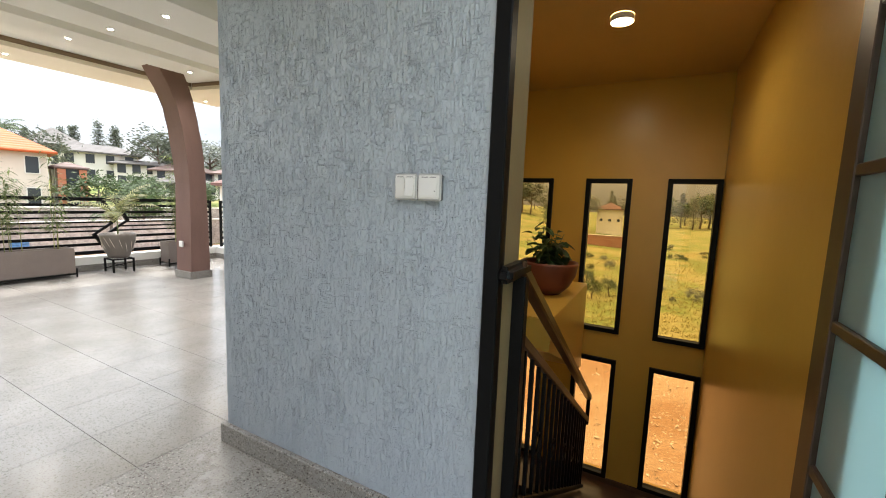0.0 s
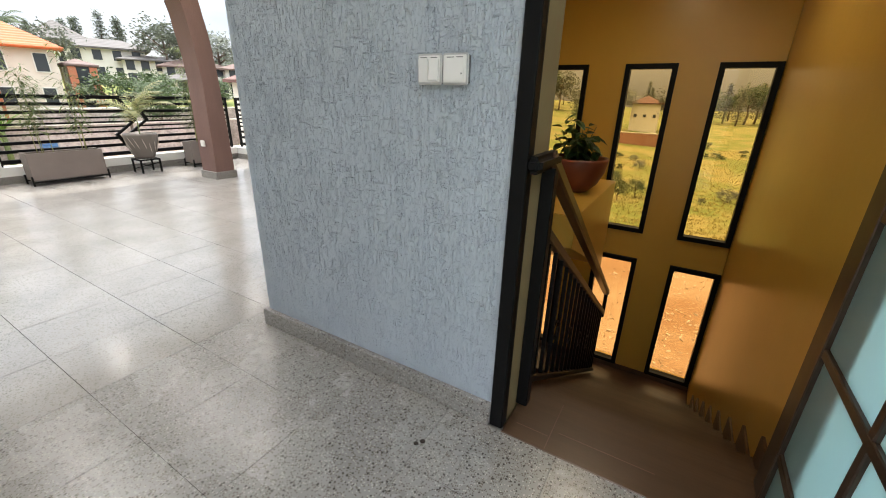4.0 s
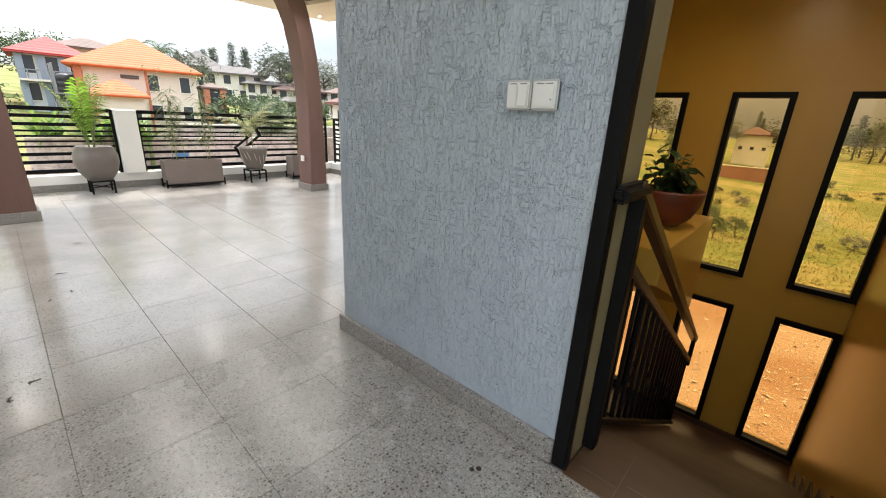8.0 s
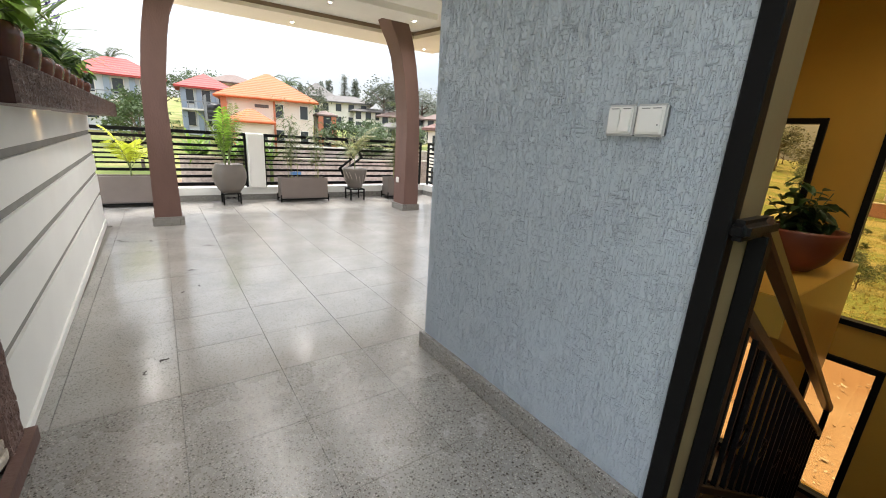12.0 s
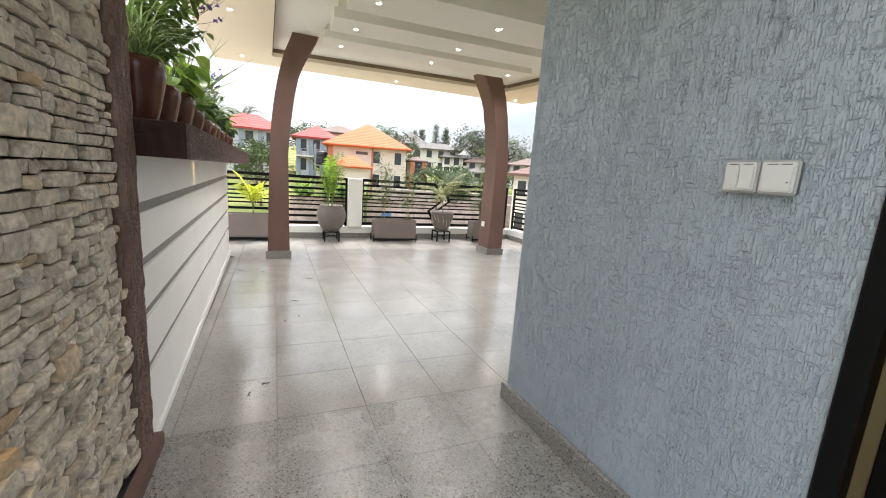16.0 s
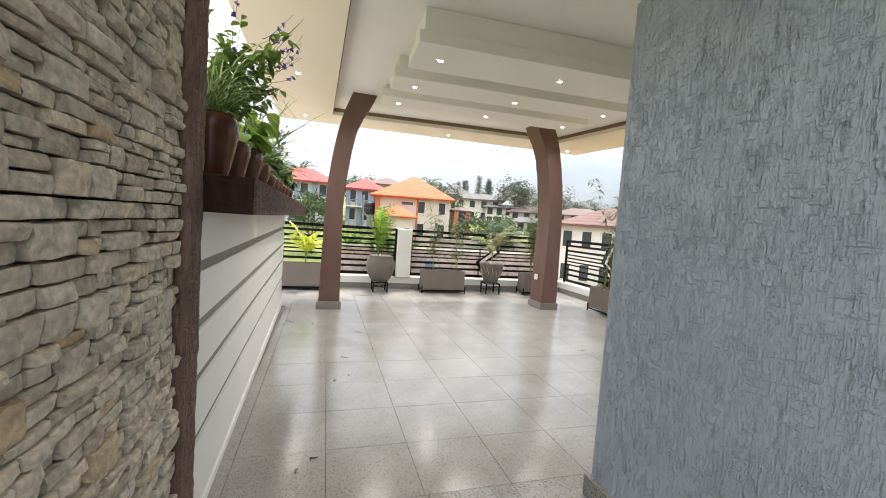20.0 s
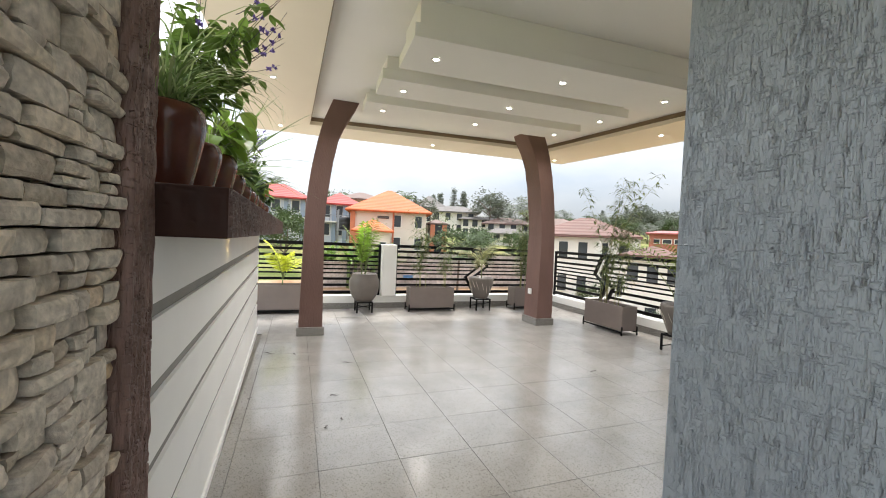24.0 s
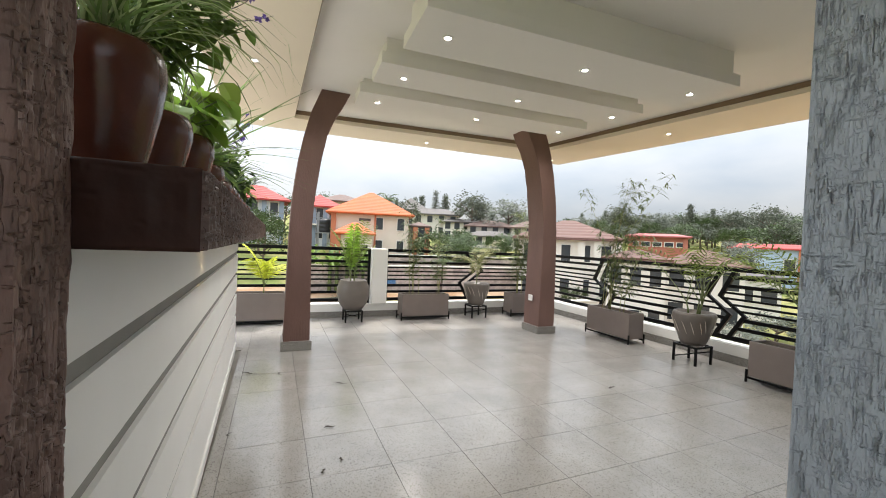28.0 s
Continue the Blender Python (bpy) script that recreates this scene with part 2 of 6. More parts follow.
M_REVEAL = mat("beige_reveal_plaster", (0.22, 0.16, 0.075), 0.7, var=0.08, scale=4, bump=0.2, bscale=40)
M_STAIRCEIL = mat("stair_ceiling_paint", (0.55, 0.37, 0.12), 0.7, var=0.03)
M_TREAD = mat("brown_stair_tile", (0.075, 0.04, 0.022), 0.35, var=0.2, scale=9, stretch=(0.4, 3, 3), bump=0.15, bscale=30)
M_BLACK = mat("black_steel", (0.004, 0.004, 0.0044), 0.5, 0.0, spec=0.15, var=0.2, scale=20, bump=0.15, bscale=120)
M_BRONZE = mat("brown_window_steel", (0.06, 0.042, 0.03), 0.4, 0.3, var=0.2, scale=20)
M_COL = mat("terracotta_column_render", (0.150, 0.084, 0.070), 0.75, var=0.12, scale=7, bump=0.9, bscale=70, stretch=(1, 1, 0.35))
M_WOOD = mat("faux_wood_concrete", (0.22, 0.135, 0.110), 0.5, var=0.3, scale=18, bump=1.5, bscale=30, stretch=(2.6, 2.6, 0.55))
M_BEAM = mat("faux_wood_beam", (0.135, 0.086, 0.074), 0.42, spec=0.5, var=0.4, scale=16, bump=0.9, bscale=26, stretch=(0.45, 2.2, 3.6))
# the beam's brown darkened for its end face: shade put into the colour
M_BEAMEND = mat("shaded_beam_end", (0.044, 0.0165, 0.011), 0.5, spec=0.25, var=0.35, scale=9, bump=0.4, bscale=24)
scored(M_WOOD, (150, 150, 20), (30, 30, 140), 0.005)
scored(M_BEAM, (140, 140, 40), (25, 25, 140), 0.004)
M_MORTAR = mat("dark_mortar", (0.10, 0.085, 0.07), 0.9)
M_PLANTER = mat("taupe_planter", (0.175, 0.142, 0.126), 0.6, var=0.1, scale=5, bump=0.4, bscale=70)
M_URN = mat("taupe_urn_glaze", (0.135, 0.115, 0.10), 0.42, var=0.12, scale=6, bump=0.3, bscale=50)
M_SCRATCH = mat("pale_scratch", (0.50, 0.44, 0.38), 0.6)
M_SOIL = mat("potting_soil", (0.05, 0.035, 0.025), 0.95, var=0.4, scale=30, bump=1.5, bscale=60)
M_CLAY = mat("glazed_brown_clay", (0.062, 0.0165, 0.009), 0.22, var=0.75, scale=7, bump=1.0, bscale=14, stain=0.2)
M_REDPOT = mat("terracotta_bowl", (0.14, 0.035, 0.018), 0.45, var=0.2, scale=8)
M_PLASTIC = mat("ivory_switch_plastic", (0.74, 0.73, 0.71), 0.3, var=0.02)
M_SILVER = mat("silver_switch_frame", (0.52, 0.52, 0.52), 0.3, 0.4, var=0.05)
M_GREYPLASTIC = mat("grey_switch_plastic", (0.13, 0.135, 0.14), 0.45, var=0.05)
M_AMBER = tinted("amber_glass", (0.82, 0.665, 0.43), 0.03, 0.04)
M_FROST = frosted("frosted_teal_glass", (0.62, 0.80, 0.80))
M_LAMP = glow("lamp_lens", (1.0, 0.95, 0.86), 18.0)
M_LAMPRIM = mat("white_lamp_rim", (0.75, 0.73, 0.7), 0.4, var=0.02)
M_STAIRLAMP = glow("stair_lamp_lens", (1.0, 0.84, 0.56), 28.0)
M_WARM = glow("warm_lamp_lens", (1.0, 0.62, 0.22), 16.0)
M_WOODRAIL = mat("varnished_wood_rail", (0.055, 0.026, 0.013), 0.3, var=0.3, scale=12, stretch=(3, 0.3, 3))


# ---- mesh helpers ----
def bm_box(x0, y0, z0, x1, y1, z1, bevel=0.0, seg=1):
    bm = bmesh.new()
    bmesh.ops.create_cube(bm, size=1.0)
    for v in bm.verts:
        v.co = Vector(((x0 + x1) / 2 + v.co.x * (x1 - x0), (y0 + y1) / 2 + v.co.y * (y1 - y0), (z0 + z1) / 2 + v.co.z * (z1 - z0)))
    if bevel:
        bmesh.ops.bevel(bm, geom=bm.edges[:], offset=bevel, segments=seg, affect="EDGES")
    return bm


def bm_lathe(profile, n=24):
    """A turned body from (radius, height) pairs."""
    bm = bmesh.new()
    rings = []
    for r, z in profile:
        if r < 1e-5:
            rings.append([bm.verts.new((0, 0, z))])
        else:
            rings.append([bm.verts.new((r * math.cos(2 * math.pi * i / n), r * math.sin(2 * math.pi * i / n), z)) for i in range(n)])
    for a, b in zip(rings, rings[1:]):
        for i in range(n):
            k = (i + 1) % n
            if len(a) == 1 and len(b) > 1:
                bm.faces.new((a[0], b[k], b[i]))
            elif len(b) == 1 and len(a) > 1:
                bm.faces.new((a[i], a[k], b[0]))
            elif len(a) > 1:
                bm.faces.new((a[i], a[k], b[k], b[i]))
    for f in bm.faces:
        f.smooth = True
    bmesh.ops.recalc_face_normals(bm, faces=bm.faces)
    return bm


def bm_tube(points, radii, n=8):
    """A tube along points; radii one a point."""
    bm = bmesh.new()
    rings = []
    for i, p in enumerate(points):
        p = Vector(p)
        d = (Vector(points[min(i + 1, len(points) - 1)]) - Vector(points[max(i - 1, 0)])).normalized()
        u = d.orthogonal().normalized()
        if rings:
            u = (last - d * last.dot(d)).normalized()
        last = u
        w = d.cross(u)
        rings.append([bm.verts.new(p + radii[i] * (u * math.cos(2 * math.pi * k / n) + w * math.sin(2 * math.pi * k / n))) for k in range(n)])
    for a, b in zip(rings, rings[1:]):
        for k in range(n):
            f = bm.faces.new((a[k], a[(k + 1) % n], b[(k + 1) % n], b[k]))
            f.smooth = True
    bm.faces.new(rings[0][::-1])
    bm.faces.new(rings[-1])
    return bm


def bm_prism(poly, axis, a, b, bevel=0.0):
    """A flat outline pushed along an axis from a to b."""
    bm = bmesh.new()

    def at(p, q):
        return {"x": (q, p[0], p[1]), "y": (p[0], q, p[1]), "z": (p[0], p[1], q)}[axis]

    lo = [bm.verts.new(at(p, a)) for p in poly]
    hi = [bm.verts.new(at(p, b)) for p in poly]
    bm.faces.new(lo)
    bm.faces.new(hi)
    for i in range(len(poly)):
        k = (i + 1) % len(poly)
        bm.faces.new((lo[i], lo[k], hi[k], hi[i]))
    bmesh.ops.recalc_face_normals(bm, faces=bm.faces)
    if bevel:
        bmesh.ops.bevel(bm, geom=bm.edges[:], offset=bevel, segments=2, affect="EDGES")
    return bm


def bm_join(*parts):
    out = bmesh.new()
    for p in parts:
        me = bpy.data.meshes.new("tmp")
        p.to_mesh(me)
        p.free()
        out.from_mesh(me)
        bpy.data.meshes.remove(me)
    return out


def part(name, bm, material, parent=None, label=""):
    me = bpy.data.meshes.new(name)
    bm.to_mesh(me)
    bm.free()
    me.materials.append(material)
    ob = new(name, me)
    if parent is not None:
        ob.parent = parent
    if label:
        ob["label"] = label
    return ob


def thing(name, label, category, group="", at=(0, 0, 0), rz=0):
    e = new(name)
    e.empty_display_size = 0.1
    e.matrix_basis = pose(*at, 0, 0, rz)
    return tagged(e, label, category, group)


def setting(name, bm, material, label="", category=""):
    return tagged(part(name, bm, material), label, category or name.split("_")[0], kind="structure")


def ray_box(name, x0, y0, z0, x1, y1, z1, material, label="", category="", bevel=0.0):
    return setting(name, bm_box(x0, y0, z0, x1, y1, z1, bevel), material, label, category)


def relief(name, width, height, step, upright, level, depth, seed, place, material, parent, lengths=(0.02, 0.11), lip=0.35, swell=0.4, grain=0.0, clusters=0.0, nib=(0.5, 1.25)):
    """A coat of plaster with cut strokes: a grid whose height comes from many short random strokes. place(u, v, h) gives the point."""
    rg = np.random.default_rng(seed)
    nu, nv = int(width / step) + 1, int(height / step) + 1
    h = np.zeros((nv, nu))
    coarse = rg.normal(size=(nv // 12 + 3, nu // 5 + 3))
    yy, xx = np.mgrid[0:nv, 0:nu]
    fy, fx = yy / 12.0, xx / 5.0
    iy, ix = fy.astype(int), fx.astype(int)
    ty, tx = fy - iy, fx - ix
    h += swell * depth * ((coarse[iy, ix] * (1 - tx) + coarse[iy, ix + 1] * tx) * (1 - ty) + (coarse[iy + 1, ix] * (1 - tx) + coarse[iy + 1, ix + 1] * tx) * ty)
    fine = rg.normal(size=(nv // 16 + 3, nu))
    row = yy // 16
    blend = (yy % 16) / 16.0
    h += grain * depth * (fine[row, xx] * (1 - blend) + fine[row + 1, xx] * blend)
    crowd = rg.random((nv // 34 + 2, nu // 34 + 2))
    for count, vertical in ((upright, True), (level, False)):
        n1, n2 = (nv, nu) if vertical else (nu, nv)
        g = h if vertical else h.T
        thick = crowd if vertical else crowd.T[:, ::-1]
        for k in range(count):
            reach = lengths if vertical else (lengths[0] * 0.7, lengths[1] * 0.7)
            L = int((reach[0] + (reach[1] - reach[0]) * rg.random() ** 1.7) / step)
            a, c = int(rg.integers(0, n1)), float(rg.uniform(3, n2 - 4))
            if clusters and thick[a // 34, int(c) // 34] < rg.random() * clusters:
                continue
            b = min(n1, a + max(3, L))
            d = depth * rg.uniform(0.35, 1.0)
            w, slant, ph = rg.uniform(*nib), rg.uniform(-0.05, 0.05) if vertical else rg.uniform(-0.06, 0.12), rg.uniform(0, 6)
            side = 1 if rg.random() < 0.7 else -1
            rows = np.arange(a, b)
            cc = c + slant * (rows - a) + 0.35 * np.sin(rows * 0.2 + ph)
            fade = np.minimum(1.0, np.minimum(rows - a + 1, b - rows) / 2.5)
            for o in (-3, -2, -1, 0, 1, 2, 3):
                col = np.clip(np.round(cc).astype(int) + o, 0, n2 - 1)
                dist = np.abs(col - cc)
                burr = (dist < w + 1.6) & (side * (col - cc) > 0)
                old = g[rows, col]
                cut = np.minimum(old, -d * fade)
                g[rows, col] = np.where(dist < w, cut, np.where(burr & (old > -0.2 * depth), np.maximum(old, d * lip * fade), old))
    h = np.clip(h, -1.2 * depth, 0.95 * depth)
    h[0, :] = h[-1, :] = h[:, 0] = h[:, -1] = -2.2 * depth
    u, v = xx * (width / (nu - 1)), yy * (height / (nv - 1))
    px, py, pz = place(u.ravel(), v.ravel(), h.ravel())
    co = np.empty((nu * nv, 3))
    co[:, 0], co[:, 1], co[:, 2] = px, py, pz
    idx = (np.arange(nv - 1)[:, None] * nu + np.arange(nu - 1)[None, :]).ravel()
    quads = np.stack([idx, idx + 1, idx + nu + 1, idx + nu], 1)
    me = bpy.data.meshes.new(name)
    me.from_pydata(co, [], quads.tolist())
    me.materials.append(material)
    me.shade_smooth()
    ob = new(name, me)
    ob.parent = parent
    return ob


# ---- plan, in metres ----
TILE = 0.42
JX, JY = -1.68, 0.32
BACK_X, RIGHT_Y = -7.0, 4.42
WALL_Y = 1.06
WALL_END = -1.54
STONE_Y = -0.585
SOFFIT, TRAY = 2.66, 2.76
STAIR_X, WIN_Y, LAND_Z = 0.665, 4.06, -1.40
GROUND = -4.6

# ---- floor ----
floor = ray_box("floor", -7.25, -0.75, -0.30, 2.4, WALL_Y + 0.02, -0.012, M_JOINT, "pale terrazzo tiled terrace floor with thin joints", "floor")
floor_b = ray_box("floor_terrace", -7.25, WALL_Y + 0.02, -0.30, WALL_END + 0.1, 4.6, -0.012, M_JOINT, "pale terrazzo tiled terrace floor with thin joints", "floor")

# ---- blue rendered wall ----
wall_blue = setting("wall_blue", bm_box(WALL_END + 0.004, WALL_Y + 0.010, 0.0, -0.258, 1.26, 2.62, 0.006, 2), M_BLUE, "grey-blue wall with rough scratched render", "wall")
relief("render_coat", -0.258 - WALL_END, 2.12, 0.0019, 10500, 3600, 0.0052, 3, lambda u, v, h: (WALL_END + u, WALL_Y + 0.002 - h, 0.06 + v), M_BLUE, wall_blue, (0.012, 0.080), 0.4, 0.02, 0.05, 0.8, (0.3, 0.8))
wall_outer = ray_box("wall_outer", WALL_END, 1.262, 0.0, WALL_END + 0.2, 4.5, 2.62, M_BLUE, "grey-blue rendered outer wall of the house", "wall")
base = tagged(new("baseboard"), "grey terrazzo skirting along the blue wall", "skirting", kind="structure")
for i, (a, b) in enumerate(((-1.562, -0.98), (-0.978, -0.68), (-0.678, -0.256))):
    part("skirting_tile", bm_box(a, WALL_Y - 0.022, 0.0, b, WALL_Y + 0.004, 0.092, 0.003), M_SKIRT, base)
part("skirting_tile", bm_box(-1.562, WALL_Y + 0.006, 0.0, WALL_END + 0.004, 1.9, 0.092, 0.003), M_SKIRT, base)

# ---- door frame, door, stairwell ----
door_frame = thing("door_frame", "black steel door frame in the opening to the stairs", "door frame")
part("jamb", bm_box(-0.256, WALL_Y - 0.012, 0.0, -0.207, 1.10, 2.2, 0.004), M_BLACK, door_frame)
part("jamb", bm_box(0.60, WALL_Y - 0.012, 0.0, 0.66, 1.13, 2.2, 0.004), M_BLACK, door_frame)
part("head", bm_box(-0.256, WALL_Y - 0.012, 2.203, 0.66, 1.13, 2.26, 0.004), M_BLACK, door_frame)
ray_box("wall_over_door", -0.268, WALL_Y + 0.002, 2.262, 0.9, 1.26, 2.62, M_BLUE, "grey-blue rendered wall over the stair door", "wall")
ray_box("wall_right", 0.662, WALL_Y + 0.002, 0.0, 2.4, 1.26, 2.62, M_BLUE, "grey-blue rendered wall beside the stair door", "wall")
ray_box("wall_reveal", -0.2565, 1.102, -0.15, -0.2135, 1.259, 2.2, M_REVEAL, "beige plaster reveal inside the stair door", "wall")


# ---- stairwell ----
LAND_Z = -1.566
ray_box("wall_stair_right", STAIR_X, 1.262, -3.2, STAIR_X + 0.15, WIN_Y + 0.15, 2.5, M_YELLOW, "glossy mustard yellow stairwell wall", "wall")
ray_box("wall_stair_left", WALL_END + 0.202, 1.262, -3.2, WALL_END + 0.30, WIN_Y + 0.15, 2.5, M_YELLOW, "mustard yellow stairwell wall", "wall")
ray_box("ceiling_stair", WALL_END + 0.2, 1.262, 2.34, STAIR_X - 0.002, WIN_Y - 0.002, 2.46, M_STAIRCEIL, "warm cream stairwell ceiling", "ceiling")
WX = [(-1.165, -0.760), (-0.445, -0.038), (0.250, 0.658)]
ROWS_Z = [(-1.52, -0.285), (-0.02, 1.465)]
win_wall = tagged(new("wall_window"), "mustard yellow stairwell wall pierced by tall narrow windows", "wall", kind="structure")
edges = [WALL_END + 0.302, *[q for w in WX for q in w], STAIR_X - 0.002]
for k in range(0, len(edges), 2):
    part("pier", bm_box(edges[k], WIN_Y, -3.2, edges[k + 1], WIN_Y + 0.15, 2.5), M_YELLOW, win_wall)
for a, b in WX:
    for lo, hi in ((-3.2, -1.52), (-0.285, -0.02), (1.465, 2.5)):
        part("spandrel", bm_box(a, WIN_Y, lo, b, WIN_Y + 0.15, hi), M_YELLOW, win_wall)
wi = 0
for a, b in WX:
    for lo, hi in ROWS_Z:
        wi += 1
        w = tagged(new("window_%d" % wi), "tall narrow amber-tinted window in a black steel frame", "window", "stairwell windows", "structure")
        f = 0.042
        fr = bm_join(bm_box(a, WIN_Y - 0.03, lo, a + f, WIN_Y + 0.05, hi), bm_box(b - f, WIN_Y - 0.03, lo, b, WIN_Y + 0.05, hi),
                     bm_box(a + f, WIN_Y - 0.03, lo, b - f, WIN_Y + 0.05, lo + f), bm_box(a + f, WIN_Y - 0.03, hi - f, b - f, WIN_Y + 0.05, hi))
        part("window_frame", fr, M_BLACK, w)
        pane = part("pane", bm_box(a + f, WIN_Y + 0.008, lo + f, b - f, WIN_Y + 0.014, hi - f), M_AMBER, w)
        pane.visible_shadow = False
RISE, GOING, NOSE, STEPS = 0.174, 0.277, 1.36, 9
stairs = thing("staircase", "brown wood-look tiled stairs going down to a landing", "stairs")
part("top_landing", bm_box(-0.205, WALL_Y - 0.02, -0.16, STAIR_X - 0.003, NOSE, 0.002, 0.003), M_TREAD, stairs)
for k in range(1, STEPS):
    y0 = NOSE + GOING * (k - 1)
    part("step", bm_box(-0.25, y0 - 0.02, -RISE * k - 0.16, STAIR_X - 0.003, y0 + GOING, -RISE * k, 0.003), M_TREAD, stairs)
part("landing", bm_box(WALL_END + 0.303, NOSE + GOING * (STEPS - 1) - 0.02, LAND_Z - 0.15, STAIR_X - 0.003, WIN_Y - 0.003, LAND_Z, 0.003), M_TREAD, stairs)
for k in range(1, 7):
    y1 = NOSE + GOING * (STEPS - 1) - 0.022 - GOING * (k - 1)
    part("step", bm_box(WALL_END + 0.303, y1 - GOING, LAND_Z - RISE * k - 0.16, -0.30, y1, LAND_Z - RISE * k, 0.003), M_TREAD, stairs)
ray_box("ground_floor", WALL_END + 0.303, 1.262, -3.2, STAIR_X - 0.003, NOSE + GOING * (STEPS - 1) - 0.03, -3.05, M_TREAD, "brown tiled lower stair floor", "floor")
for k in range(1, STEPS):
    y0 = NOSE + GOING * (k - 1)
    part("skirting_tile", bm_box(STAIR_X - 0.014, y0 + 0.002, -RISE * k - 0.06, STAIR_X - 0.001, y0 + GOING, -RISE * k + 0.113, 0.002), M_TREAD, stairs)
part("skirting_tile", bm_box(STAIR_X - 0.014, 1.27, 0.003, STAIR_X - 0.001, NOSE, 0.113, 0.002), M_TREAD, stairs)
part("skirting_tile", bm_box(WALL_END + 0.304, WIN_Y - 0.014, LAND_Z, STAIR_X - 0.002, WIN_Y - 0.031, LAND_Z + 0.05), M_TREAD, stairs)
part("joint", bm_box(-0.02, 1.145, 0.0015, 0.30, 1.148, 0.0026), M_COL, stairs)
part("joint", bm_box(-0.045, WALL_Y - 0.01, 0.0015, -0.042, 1.30, 0.0026), M_COL, stairs)
part("joint", bm_box(-0.17, 1.11, 0.0015, -0.05, 1.113, 0.0026), M_COL, stairs)

rail = thing("stair_railing", "black steel stair railing with a varnished wooden handrail", "railing")
RX = -0.19
part("newel", bm_box(RX - 0.022, 1.205, 0.003, RX + 0.022, 1.25, 0.95, 0.004), M_BLACK, rail)


def bar(p, q, w, h):
    """A square bar from p to q."""
    p, q = Vector(p), Vector(q)
    d = q - p
    bm = bm_box(-w / 2, 0, -h / 2, w / 2, d.length, h / 2, min(w, h) * 0.15)
    bm.transform(Matrix.Translation(p) @ d.to_track_quat("Y", "Z").to_matrix().to_4x4())
    return bm


part("handrail", bar((RX, 1.19, 0.985), (RX, 3.42, -0.43), 0.05, 0.045), M_WOODRAIL, rail, "varnished dark wood handrail")
part("rail_cap", bm_box(RX - 0.026, 1.04, 0.948, RX + 0.026, 1.262, 1.0, 0.016, 3), M_BLACK, rail)
part("top_rail", bar((RX, 1.26, 0.72), (RX, 3.42, -0.63), 0.03, 0.04), M_BRONZE, rail)
part("end_strap", bar((RX, 3.43, -0.40), (RX, 3.43, -0.68), 0.03, 0.03), M_BLACK, rail)
part("bottom_rail", bar((RX, 1.26, 0.10), (RX, 3.42, -1.25), 0.03, 0.03), M_BLACK, rail)
for k in range(18):
    y = 1.33 + 0.117 * k
    z = 0.72 - (y - 1.26) * 0.625
    part("baluster", bm_box(RX - 0.008, y - 0.008, z - 0.62, RX + 0.008, y + 0.008, z), M_BLACK, rail)
for k in range(5):
    y = 1.62 + 0.36 * k
    z = 0.36 - (y - 1.26) * 0.625
    pts = [(RX, y + 0.045 * math.cos(a), z + 0.045 * math.sin(a)) for a in [i * math.pi / 8 for i in range(17)]]
    part("ring", bm_tube(pts, [0.006] * 17, 6), M_BLACK, rail)

# ---- terrace ceiling ----
# the tray's right side and the eave beyond it run a little askew to the house
TRAY_BL, TRAY_BR, TRAY_FR, TRAY_FL = (-6.20, -0.13), (-5.93, 3.47), (-1.75, 4.16), (-1.75, -0.05)
EAVE_BL, EAVE_BR, EAVE_FR, EAVE_FL = (-6.84, -0.90), (-6.63, 4.27), (0.9, 5.5), (-0.3, -0.90)
soffit = tagged(new("ceiling_soffit"), "cream painted soffit round the tray ceiling", "ceiling", kind="structure")
part("soffit_back", bm_prism([EAVE_BL, EAVE_BR, TRAY_BR, TRAY_BL], "z", SOFFIT, 2.95), M_CREAM, soffit)
part("soffit_left", bm_prism([EAVE_BL, TRAY_BL, TRAY_FL, (-0.3, -0.05), EAVE_FL], "z", SOFFIT, 2.95), M_CREAM, soffit)
part("soffit_right", bm_prism([EAVE_BR, EAVE_FR, (0.9, 4.16), TRAY_FR, TRAY_BR], "z", SOFFIT, 2.95), M_CREAM, soffit)
part("soffit_front", bm_prism([TRAY_FL, TRAY_FR, (-0.3, 4.16), (-0.3, -0.05)], "z", SOFFIT, 2.95), M_CREAM, soffit)
ceiling = setting("ceiling", bm_box(-6.3, -0.23, TRAY, -1.65, 4.3, 2.96), M_CEIL, "white recessed tray ceiling", "ceiling")
cove = tagged(new("trim_cove"), "brown cove strip round the tray ceiling", "trim", kind="structure")


def cove_strip(p, q):
    """A flat strip on the tray's inner side from p to q, the tray lying to the right of that line."""
    p, q = Vector((*p, 0)), Vector((*q, 0))
    d = (q - p).normalized()
    n = Vector((d.y, -d.x, 0)) * 0.012
    p, q = p + d * 0.015 + n * 0.1, q - d * 0.015 + n * 0.1
    part("strip", bm_prism([tuple(v.xy) for v in (p, q, q + n, p + n)], "z", TRAY - 0.05, TRAY - 0.002), M_COVE, cove)


cove_strip(TRAY_BL, TRAY_BR)
cove_strip(TRAY_BR, TRAY_FR)
cove_strip(TRAY_FL, TRAY_BL)


